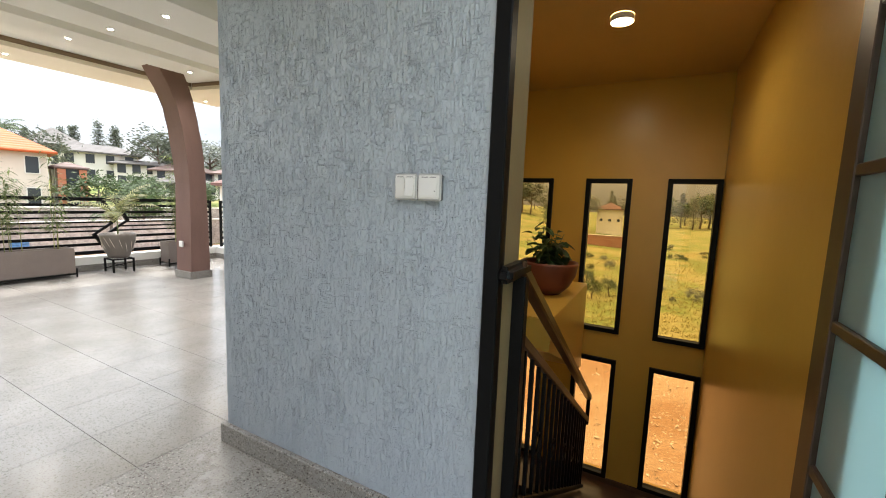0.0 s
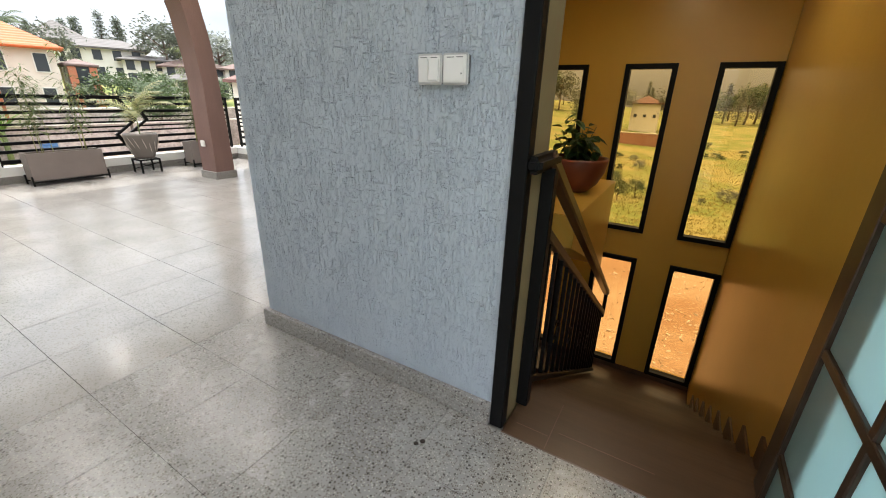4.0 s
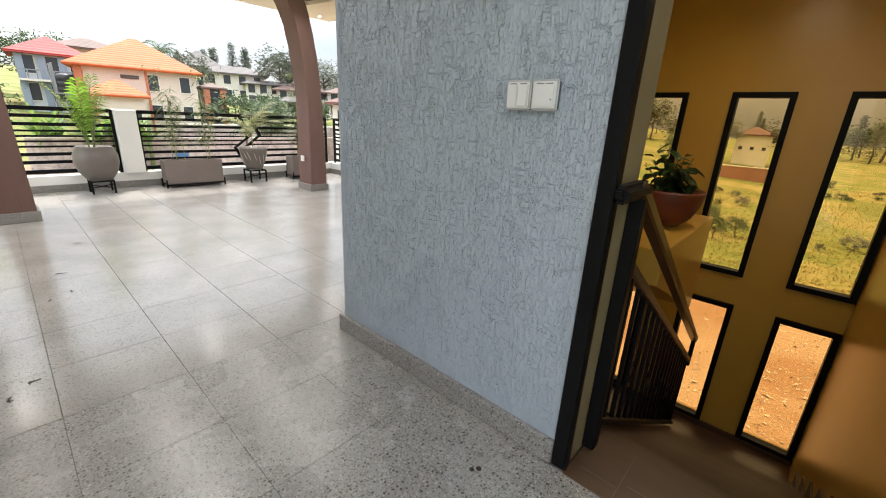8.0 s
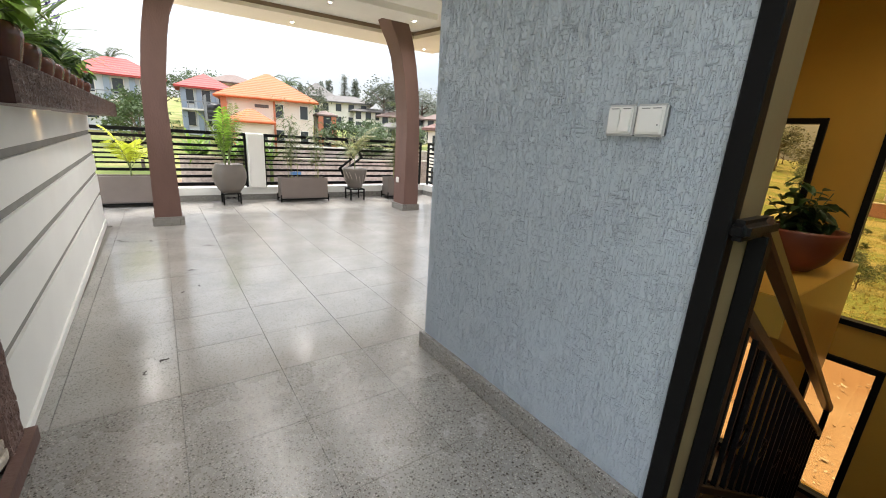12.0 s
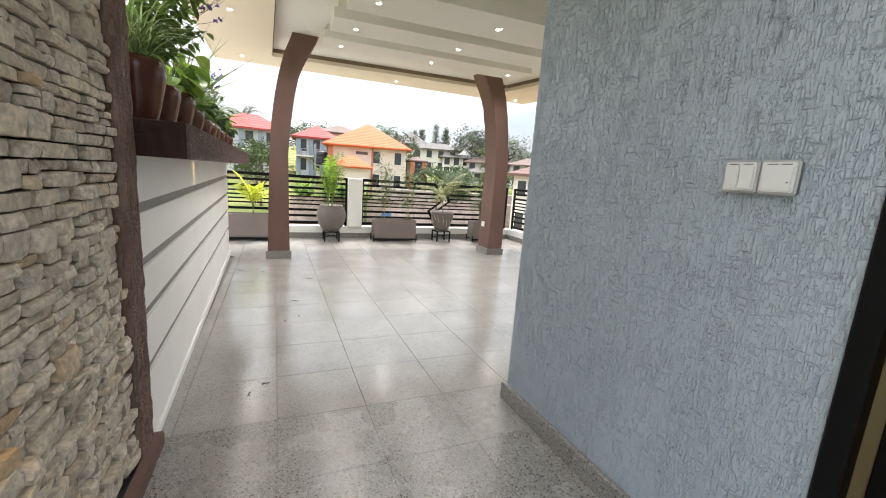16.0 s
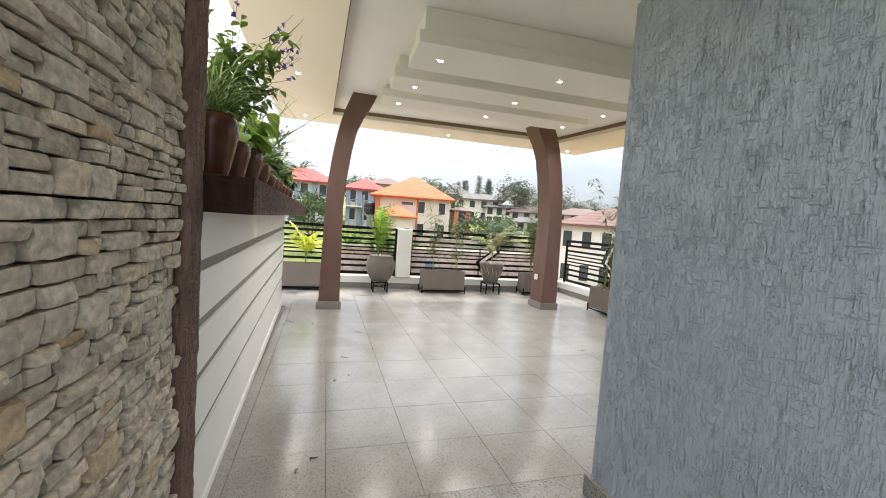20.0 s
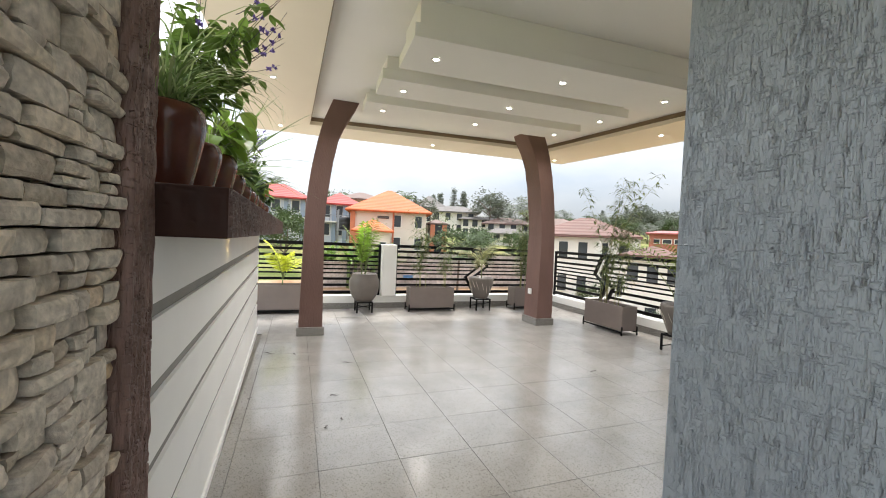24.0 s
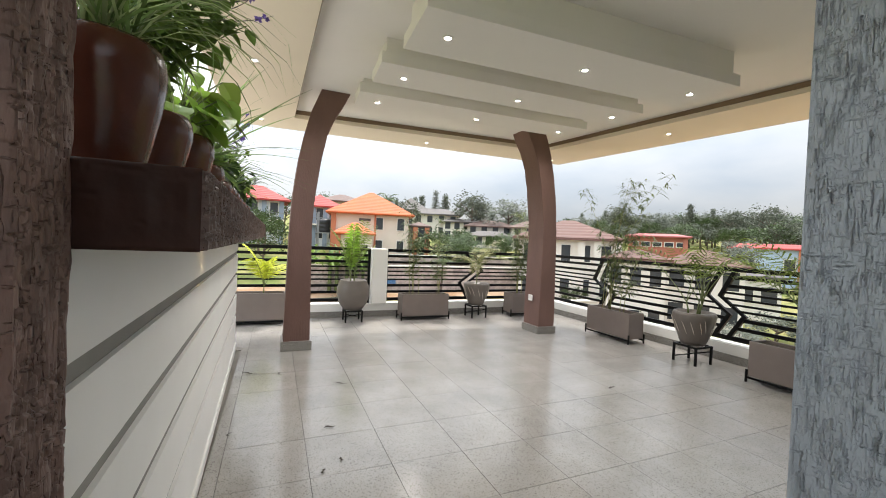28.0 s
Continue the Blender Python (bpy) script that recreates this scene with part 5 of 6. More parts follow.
M_RUBBLE = mat("rubble_stone_wall", (0.38, 0.32, 0.29), 0.9, var=0.45, scale=7, bump=2.0, bscale=4)
M_HBLUE = mat("pale_blue_cladding", (0.36, 0.46, 0.58), 0.6, var=0.05, scale=0.8)
M_GLASSDARK = mat("dark_window_glass", (0.035, 0.04, 0.045), 0.12, var=0.1, scale=1)
M_TANK = mat("black_plastic_tank", (0.02, 0.02, 0.022), 0.45, var=0.1)
M_BRICKWALL = mat("brown_brick_wall", (0.30, 0.15, 0.10), 0.9, var=0.15, scale=2)


def land(x, y):
    """Height of the ground: low and flat by the house, rising to the hill beyond."""
    r = math.hypot(x, y)
    west = max(0.0, -x / max(r, 1e-3))
    up = 6.2 * min(1.0, max(0.0, (r - 18) / 45)) ** 1.1 * west ** 2
    hill = 9.5 * min(1.0, max(0.0, (r - 40) / 125)) ** 1.15 * (0.25 + 0.75 * min(1.0, west * 1.8))
    return GROUND + up * 0.75 + hill + 0.25 * noise.noise(Vector((x * 0.06, y * 0.06, 0))) * min(1.0, r / 30)


def ground_sheet():
    v, f = [], []
    rad = [0, 4, 8, 12, 16, 20, 25, 30, 36, 43, 50, 58, 67, 77, 88, 100, 115, 135, 160, 200, 270, 400, 650, 1200]
    n = 72
    for r in rad:
        for k in range(n):
            a = 2 * math.pi * k / n
            x, y = r * math.cos(a), r * math.sin(a)
            v.append((x, y, land(x, y) - (0 if r < 190 else (r - 190) * 0.01)))
    for i in range(len(rad) - 1):
        for k in range(n):
            q = (k + 1) % n
            f.append((i * n + k, (i + 1) * n + k, (i + 1) * n + q, i * n + q))
    me = bpy.data.meshes.new("ground")
    me.from_pydata(v, [], f)
    me.materials.append(M_GRASS)
    for p in me.polygons:
        p.use_smooth = True
    return me


ground = tagged(new("ground", ground_sheet()), "rough green and yellow grassland rising to a hill", "ground", kind="structure")


def patch(name, x0, y0, x1, y1, material, label, n=14, lift=0.05):
    """A strip of ground laid over the sheet, with a ragged edge."""
    v, f = [], []
    for i in range(n + 1):
        for j in range(n + 1):
            x, y = x0 + (x1 - x0) * i / n, y0 + (y1 - y0) * j / n
            if i in (0, n) or j in (0, n):
                x += 1.2 * noise.noise(Vector((x * 0.3, y * 0.3, 3)))
                y += 1.2 * noise.noise(Vector((x * 0.3, y * 0.3, 9)))
            v.append((x, y, land(x, y) + lift))
    for i in range(n):
        for j in range(n):
            a = i * (n + 1) + j
            f.append((a, a + n + 1, a + n + 2, a + 1))
    me = bpy.data.meshes.new(name)
    me.from_pydata(v, [], f)
    me.materials.append(material)
    return tagged(new(name, me), label, name.split("_")[0], kind="structure")


patch("ground_yard", -9, 4.9, 11, 19, M_EARTH, "bare red earth yard with rubble")
M_PAVE = mat("pale_concrete_paving", (0.36, 0.34, 0.31), 0.9, var=0.12, scale=1.5, stain=0.2)
patch("pavement_yard", -15, -16, 14, -1.6, M_PAVE, "pale concrete yard round the house", 14, 0.08)
patch("pavement_strip", -13, -1.5, -7.6, 6, M_PAVE, "pale concrete yard below the terrace", 8, 0.10)
patch("ground_plot", -30, -14, -12, 26, M_EARTH, "bare red earth building plot")
patch("road_earth", -36, -24, -31, 42, M_EARTH, "red earth road between the houses", 24)
rub = Leaves()
rr = random.Random(21)
for i in range(2600):
    x, y = rr.gauss(1.6, 1.9), rr.uniform(9.0, 16.5)
    c = Vector((x, y, land(x, y) + 0.07))
    s = rr.uniform(0.02, 0.025 + 0.06 * rr.random() ** 2)
    u = Vector((rr.uniform(-1, 1), rr.uniform(-1, 1), rr.uniform(-0.3, 0.6))) * s
    w = Vector((rr.uniform(-1, 1), rr.uniform(-1, 1), rr.uniform(0, 0.6))) * s * 1.6
    rub.quad(c + Vector((0, 0, s * 0.3)), u, w)
    rub.quad(c + Vector((0, 0, s * 0.1)), w * 0.7, u)
rubble = rub.mesh("rubble", mat("broken_stone", (0.50, 0.43, 0.36), 0.9, var=0.2, scale=3), None)
tagged(rubble, "broken stones strewn over the yard", "rubble", kind="stuff")

tuft = Leaves()
for i in range(15000):
    if i % 3:
        x, y = rr.uniform(-9, 9), 18 + 45 * rr.random() ** 1.5
    else:
        x, y = rr.uniform(-32, -9), rr.uniform(4, 40)
    c = Vector((x, y, land(x, y)))
    for k in range(3):
        a = rr.uniform(0, 6.283)
        hgt = rr.uniform(0.04, 0.13)
        p1 = c + Vector((math.cos(a) * 0.06, math.sin(a) * 0.06, hgt * 0.7))
        p2 = c + Vector((math.cos(a) * 0.16, math.sin(a) * 0.16, hgt))
        tuft.strip([c, p1, p2], [0.016, 0.016, 0.003], Vector((-math.sin(a), math.cos(a), 0)))
grass = tuft.mesh("grass", leafy("dry_grass", (0.34, 0.31, 0.12), 0.6, 0.8), None)
tagged(grass, "tufts of rough yellow-green grass", "grass", kind="stuff")


def hip_roof(w, d, z, rise, over, ridge):
    """A hipped roof over a w by d plan, eaves at z."""
    a, b = w / 2 + over, d / 2 + over
    bm = bmesh.new()
    lo = [bm.verts.new(q) for q in ((-a, -b, z), (a, -b, z), (a, b, z), (-a, b, z))]
    un = [bm.verts.new((q.co.x, q.co.y, z - 0.18)) for q in lo]
    if w >= d:
        r = [bm.verts.new((-ridge / 2, 0, z + rise)), bm.verts.new((ridge / 2, 0, z + rise))]
        bm.faces.new((lo[0], lo[1], r[1], r[0]))
        bm.faces.new((lo[1], lo[2], r[1]))
        bm.faces.new((lo[2], lo[3], r[0], r[1]))
        bm.faces.new((lo[3], lo[0], r[0]))
    else:
        r = [bm.verts.new((0, -ridge / 2, z + rise)), bm.verts.new((0, ridge / 2, z + rise))]
        bm.faces.new((lo[0], lo[1], r[0]))
        bm.faces.new((lo[1], lo[2], r[1], r[0]))
        bm.faces.new((lo[2], lo[3], r[1]))
        bm.faces.new((lo[3], lo[0], r[0], r[1]))
    for i in range(4):
        k = (i + 1) % 4
        bm.faces.new((lo[k], lo[i], un[i], un[k]))
    bm.faces.new(un[::-1])
    bmesh.ops.recalc_face_normals(bm, faces=bm.faces)
    return bm


def house(label, x, y, w, d, eave, rise, ridge, roofm, wallm, rz=0, storeys=2, cols=4, pillars=None, over=0.7, base=None, side=2, wh=1.3, ww=1.0, panes_at=None, balcony=0):
    """A house whose front (-y side of its own frame) carries rows of windows; eave is a world height."""
    z0 = land(x, y) - 0.6 if base is None else base
    h = thing("house", label, "house", "houses", (x, y, z0), rz)
    H = eave - z0
    part("wall", bm_box(-w / 2, -d / 2, 0, w / 2, d / 2, H - 0.15), wallm, h)
    part("roof", hip_roof(w, d, H, rise, over, ridge), roofm, h)
    st = (H - 0.6) / storeys
    for s in range(storeys):
        zc = 0.6 + st * (s + 0.55)
        for face in ("front", "left", "right"):
            n = cols if face == "front" else side
            span = w if face == "front" else d
            places = [-span / 2 + span * (c + 0.5) / n for c in range(n)]
            for u in panes_at if panes_at and face == "front" else places:
                hw, hh = ww / 2, wh / 2
                if face == "front":
                    fr, pn = bm_box(u - hw - 0.08, -d / 2 - 0.06, zc - hh - 0.08, u + hw + 0.08, -d / 2 + 0.02, zc + hh + 0.08), bm_box(u - hw, -d / 2 - 0.075, zc - hh, u + hw, -d / 2 - 0.062, zc + hh)
                elif face == "left":
                    fr, pn = bm_box(-w / 2 - 0.06, u - hw - 0.08, zc - hh - 0.08, -w / 2 + 0.02, u + hw + 0.08, zc + hh + 0.08), bm_box(-w / 2 - 0.075, u - hw, zc - hh, -w / 2 - 0.062, u + hw, zc + hh)
                else:
                    fr, pn = bm_box(w / 2 - 0.02, u - hw - 0.08, zc - hh - 0.08, w / 2 + 0.06, u + hw + 0.08, zc + hh + 0.08), bm_box(w / 2 + 0.062, u - hw, zc - hh, w / 2 + 0.075, u + hw, zc + hh)
                wdw = part("window", fr, M_HWHITE, h)
                part("pane", pn, M_GLASSDARK, wdw)
    if balcony:
        zb = 0.6 + st - 0.15
        part("balcony_slab", bm_box(-w / 2, -d / 2 - balcony, zb, w / 2, -d / 2 - 0.08, zb + 0.18), M_HWHITE, h)
        part("balcony_rail", bm_box(-w / 2, -d / 2 - balcony, zb + 0.9, w / 2, -d / 2 - balcony + 0.08, zb + 1.0), M_STEELGREY, h)
        for q in range(9):
            u = -w / 2 + 0.04 + (w - 0.08) * q / 8
            part("baluster", bm_box(u - 0.04, -d / 2 - balcony, zb + 0.181, u + 0.04, -d / 2 - balcony + 0.08, zb + 0.899), M_STEELGREY, h)
    if pillars:
        for u in pillars[1:]:
            part("pillar", bm_box(u - 0.26, -d / 2 - 0.25, 0, u + 0.26, -d / 2 - 0.001, H - 0.2), pillars[0], h)
    return h


# fronts turn to the terrace, which lies to the east
h = house("two-storey cream house with a bright orange tiled hip roof", -49.2, 10.35, 8.6, 7.6, 4.1, 2.75, 0.5, M_ORANGE, M_HCREAM, 78, 2, 3, (M_HBRICK, -4.05), 0.6, None, 2, 1.3, 0.75, (1.0, 3.4))
part("wall_rib", bm_box(0.42, -3.88, 0, 0.62, -3.801, 5.65), M_HBRICK, h, "thin orange rib on the front")
part("vent", bm_box(-1.3, -3.86, 4.75, 0.0, -3.801, 5.05), M_GREYROOF, h, "dark slatted vent")
house("low cream porch house with an orange tiled hip roof", -43.4, 7.45, 3.6, 2.8, 1.75, 1.15, 0.5, M_ORANGE, M_HCREAM, 78, 1, 2, (M_HBRICK, -1.6), 0.4, None, 1, 0.9, 0.6, (1.1,))
house("open cream balcony wing with an orange roof", -46.5, 15.6, 1.7, 3.6, 3.0, 0.5, 0.4, M_BROWNROOF, M_HCREAM, 82, 2, 1, (M_HBRICK, -0.7, 0.7), 0.3, None, 1, 1.7, 1.0)
house("grey-blue two-storey house with a red sheet roof", -57.5, 5.1, 4.9, 5.4, 5.2, 1.7, 0.6, M_REDROOF, M_HGREY, 86, 2, 3, (M_HPOST, -2.2, -0.7, 0.7, 2.2), 0.6, None, 2, 1.5, 0.8, None, 0.9)
house("grey two-storey house with a red sheet roof", -58.0, -3.0, 7.0, 6.0, 5.6, 1.9, 2.0, M_REDROOF, M_HGREY, 92, 2, 3, (M_HPOST, -3.2, -0.9, 1.2, 3.2), 0.7, None, 2, 1.5, 0.9, None, 0.9)
house("house with a brown tiled roof behind the others", -68.0, 9.6, 6.0, 6.0, 7.0, 1.3, 0.8, M_BROWNROOF, M_HCREAM, 85, 2, 3)
house("grey-roofed house on the hill", -80.0, 25.5, 6.0, 6.0, 7.4, 2.6, 0.3, M_GREYROOF, M_HWHITE, 75, 1, 3)
house("white hillside house with a brown-grey roof", -76.0, 29.5, 9.0, 6.0, 6.6, 1.3, 4.0, M_GREYROOF, M_HWHITE, 70, 2, 4)
house("white flat-topped hillside house", -72.0, 33.5, 7.0, 6.0, 5.2, 0.7, 4.0, M_GREYROOF, M_HWHITE, 66, 2, 4)
house("white hillside house with a brown roof", -66.0, 36.5, 8.0, 6.0, 4.4, 1.2, 3.0, M_BROWNROOF, M_HWHITE, 62, 2, 4)
house("white hillside house with arcades", -60.0, 33.0, 8.0, 5.0, 2.5, 0.9, 3.0, M_GREYROOF, M_HWHITE, 62, 1, 5)
house("pale house with a brown roof beyond the column", -58.0, 41.0, 8.0, 6.0, 4.2, 1.3, 3.0, M_BROWNROOF, M_HWHITE, 57, 2, 4)
house("white two-storey villa with a faded brown-red hip roof", -29.0, 23.6, 7.6, 6.0, 2.0, 1.6, 1.0, M_PINKROOF, M_HWHITE, 47, 2, 5, (M_HWHITE, 1.2, 2.4, 3.9), 0.5, None, 2, 1.3, 0.7)
house("white annexe with a low pink-brown roof", -19.4, 20.9, 3.2, 3.4, 0.75, 0.6, 0.6, M_PINKROOF, M_HWHITE, 42, 2, 3, None, 0.35, None, 2, 1.0, 0.6)
house("white house with a pink hip roof and dark openings", -20.0, 28.2, 4.6, 4.4, 0.45, 1.0, 0.8, M_PINKROOF, M_HWHITE, 36, 2, 3, None, 0.4, None, 2, 1.2, 0.9)
house("red-brick school with two rows of windows", -39.2, 47.4, 6.6, 6.0, 3.2, 0.40, 4.5, M_SCHOOLROOF, M_SCHOOL, 39, 2, 5, (M_SCHOOL, -3.1, 3.1), 0.5, None, 3, 0.5, 0.95)
house("low white building with dark openings", -22.5, 36.0, 6.0, 4.0, -0.4, 0.4, 4.0, M_GREYROOF, M_HWHITE, 33, 1, 4, None, 0.4)
house("long red-roofed shed with pale blue cladding", -31.0, 57.2, 7.6, 5.0, 2.2, 0.55, 6.0, M_REDROOF, M_HBLUE, 28, 1, 2, (M_HBRICK, 2.9, 3.5), 0.4, None, 1)
house("white house with a red roof across the field", -8.0, 84.0, 4.6, 5.0, 1.2, 1.2, 1.6, M_PINKROOF, M_HWHITE, 6, 1, 3, None, 0.5, None, 2, 0.5, 0.5)

# far side walls of plots
for lab, x0, y0, x1, y1, hgt, mtl in (("grey-pink rubble boundary wall of a plot", -33.5, 1.0, -33.2, 22.0, 1.7, M_RUBBLE), ("grey-pink rubble boundary wall along the road", -38.6, 10.0, -38.3, 30.0, 1.9, M_RUBBLE),
                                      ("brown brick boundary wall in the field", -12.0, 60.0, -3.0, 60.3, 1.2, M_BRICKWALL), ("white boundary wall below the terrace", -20.0, 12.0, -19.7, 24.0, 1.8, M_HWHITE)):
    t = thing("boundary_wall", lab, "wall", "boundary walls")
    zb = min(land(x0, y0), land(x1, y1)) - 0.4
    part("wall", bm_box(x0, y0, zb, x1, y1, zb + hgt + 0.8), mtl, t)
    part("coping", bm_box(x0 - 0.06, y0 - 0.06, zb + hgt + 0.801, x1 + 0.06, y1 + 0.06, zb + hgt + 0.9), M_HWHITE, t)

tarp = thing("tarpaulin", "crumpled blue tarpaulin draped over a boundary wall", "tarpaulin", "", (-33.1, 8.7, -2.5))
bm = bmesh.new()
bmesh.ops.create_grid(bm, x_segments=14, y_segments=8, size=0.5)
for v in bm.verts:
    u, w = v.co.x, v.co.y
    v.co = 0.55 * Vector((0.10 + 0.09 * noise.noise(Vector((u * 5, w * 4, 2))) + 0.08 * (0.5 - w), u * 1.5, 0.45 + w * 0.8 + 0.06 * noise.noise(Vector((u * 6, 1, 0)))))
part("sheet", bm, mat("blue_tarpaulin", (0.05, 0.14, 0.30), 0.45, var=0.2, scale=3), tarp)

tank = thing("water_tank", "black plastic water tank on a grey steel tower", "water tank", "", (-50.6, 5.15, land(-50.6, 5.15) - 0.2))
TB = 1.75 - (land(-50.6, 5.15) - 0.2)
for sx in (-0.8, 0.8):
    for sy in (-0.8, 0.8):
        part("leg", bm_box(sx - 0.07, sy - 0.07, 0, sx + 0.07, sy + 0.07, TB + 2.4), M_STEELGREY, tank)
part("platform", bm_box(-0.95, -0.95, TB - 0.12, 0.95, 0.95, TB), M_STEELGREY, tank)
part("tank", bm_lathe([(0.0, TB), (0.66, TB), (0.68, TB + 0.4), (0.65, TB + 0.44), (0.68, TB + 0.5), (0.68, TB + 0.9), (0.65, TB + 0.94), (0.68, TB + 1.0), (0.68, TB + 1.45), (0.5, TB + 1.58), (0.2, TB + 1.64), (0.0, TB + 1.64)], 24), M_TANK, tank)


# ---- trees ----
def crown(lv, rg, c, rx, rz, clumps, per, s):
    for i in range(clumps):
        a, e = rg.uniform(0, 6.283), math.asin(rg.uniform(-0.6, 1))
        k = rg.uniform(0.45, 1.0)
        cc = Vector((c[0] + rx * k * math.cos(a) * math.cos(e), c[1] + rx * k * math.sin(a) * math.cos(e), c[2] + rz * k * math.sin(e)))
        cr = rx * rg.uniform(0.16, 0.34)
        for j in range(per):
            d = Vector((rg.gauss(0, 1), rg.gauss(0, 1), rg.gauss(0, 0.8)))
            p = cc + d * cr * 0.5
            u = Vector((rg.uniform(-1, 1), rg.uniform(-1, 1), rg.uniform(-0.6, 0.6))).normalized() * s * rg.uniform(0.6, 1.3)
            w = u.orthogonal().normalized() * s * 0.9
            lv.quad(p, u, w)


def tree(label, height, rx, form, leaf, seed):
    rg = random.Random(seed)
    t = thing("tree", label, "tree", "trees", (0, 0, -200))
    lv = Leaves()
    tr = [(0.12 * math.sin(i), 0.1 * math.cos(i * 1.7), height * 0.8 * i / 6) for i in range(7)]
    limbs = [bm_tube(tr, [0.028 * height * (1 - 0.13 * i) for i in range(7)], 8)]
    if form == "round":
        for i in range(7):
            a, z = i * 0.9, height * rg.uniform(0.3, 0.6)
            limbs.append(bm_tube([(0, 0, z), (rx * 0.4 * math.cos(a), rx * 0.4 * math.sin(a), z + height * 0.12), (rx * 0.75 * math.cos(a), rx * 0.75 * math.sin(a), z + height * 0.2)], [0.012 * height, 0.008 * height, 0.003 * height], 6))
        crown(lv, rg, (0, 0, height * 0.66), rx, height * 0.34, 46, 34, height * 0.03)
    else:
        for i in range(15):
            s = i / 14
            z = height * (0.16 + 0.84 * s)
            r = rx * (1 - s) ** 0.8 + 0.12
            for k in range(5):
                a = k * 1.256 + i * 0.8 + rg.uniform(-0.3, 0.3)
                rr2 = r * rg.uniform(0.55, 1.1)
                limbs.append(bm_tube([(0, 0, z), (rr2 * math.cos(a), rr2 * math.sin(a), z + height * 0.02)], [0.006 * height, 0.002 * height], 4))
                for q in range(18):
                    f = rg.uniform(0.2, 1.0)
                    p = Vector((rr2 * f * math.cos(a), rr2 * f * math.sin(a), z + height * 0.02 * f)) + Vector((rg.gauss(0, 1), rg.gauss(0, 1), rg.gauss(0, 1))) * 0.03 * height
                    u = Vector((rg.uniform(-1, 1), rg.uniform(-1, 1), rg.uniform(-0.9, 0.3))).normalized() * height * 0.026
                    lv.quad(p, u, u.orthogonal().normalized() * height * 0.02)
    part("trunk", bm_join(*limbs), M_BARK, t)
    lv.mesh("crown", leaf, t)
    return t


def far_palm(label, seed):
    t = thing("palm_tree", label, "tree", "trees", (0, 0, -200))
    lv = Leaves()
    part("trunk", bm_tube([(0, 0, 0), (0.1, 0, 2.5), (0.15, 0.05, 5)], [0.2, 0.16, 0.14], 8), M_BARK, t)
    for i in range(15):
        frond(lv, (0.15, 0.05, 5), i * 2.4, R.uniform(0.1, 1.3), 2.1, R.uniform(1.0, 1.8), 14, 0.6, 0.06, None)
    lv.mesh("crown", M_TREE1, t)
    return t


def banana(label):
    t = thing("banana_clump", label, "plant", "banana plants", (0, 0, -200))
    lv = Leaves()
    for i in range(7):
        x, y = R.uniform(-1.3, 1.3), R.uniform(-1.3, 1.3)
        part("stem", bm_tube([(x, y, 0), (x, y, 1.6)], [0.12, 0.08], 6), M_STEM, t)
        for k in range(8):
            blades(lv, (x, y, 1.5), 2, 1.9, 0.07, (0.3, 1.35), 1.4)
    lv.mesh("leaves", M_VERBENA, t)
    return t


ROUND1 = tree("broad leafy green tree in full leaf", 6.0, 2.6, "round", M_TREE1, 1)
ROUND2 = tree("spreading tree with open crown in haze-paled grey-green", 7.0, 3.2, "round", M_TREEHAZE, 2)
CONE1 = tree("tall slender conifer tree in haze-paled grey-green", 9.0, 2.3, "cone", M_TREEHAZE, 3)
CONE2 = tree("ragged conifer tree in haze-paled grey-green", 8.0, 2.9, "cone", M_TREEHAZE, 4)
PALM1 = far_palm("tall palm tree behind the houses", 5)
BANANA1 = banana("clump of long narrow green leaves")
rt2 = random.Random(31)


def plant_at(proto, x, y, k=1.0, top=None):
    """Set a copy on the land; with top, its height is chosen to reach that level."""
    z = land(x, y) - 0.3
    if top is not None:
        full = {ROUND1.name: 6.0, ROUND2.name: 7.0, CONE1.name: 9.0, CONE2.name: 8.2, PALM1.name: 6.2, BANANA1.name: 3.4}[proto.name]
        k = max(0.25, (top - z) / full)
    c = copy_thing(proto, pose(x, y, z, 0, 0, rt2.uniform(0, 360)) @ Matrix.Diagonal((k * rt2.uniform(0.85, 1.15), k * rt2.uniform(0.85, 1.15), k, 1)))
    return c


def shrub_at(proto, x, y, k):
    """A bush: a small crown that starts at the ground."""
    return copy_thing(proto, pose(x, y, land(x, y) - 2.3 * k, 0, 0, rt2.uniform(0, 360)) @ Matrix.Diagonal((k * rt2.uniform(0.9, 1.3), k * rt2.uniform(0.9, 1.3), k, 1)))


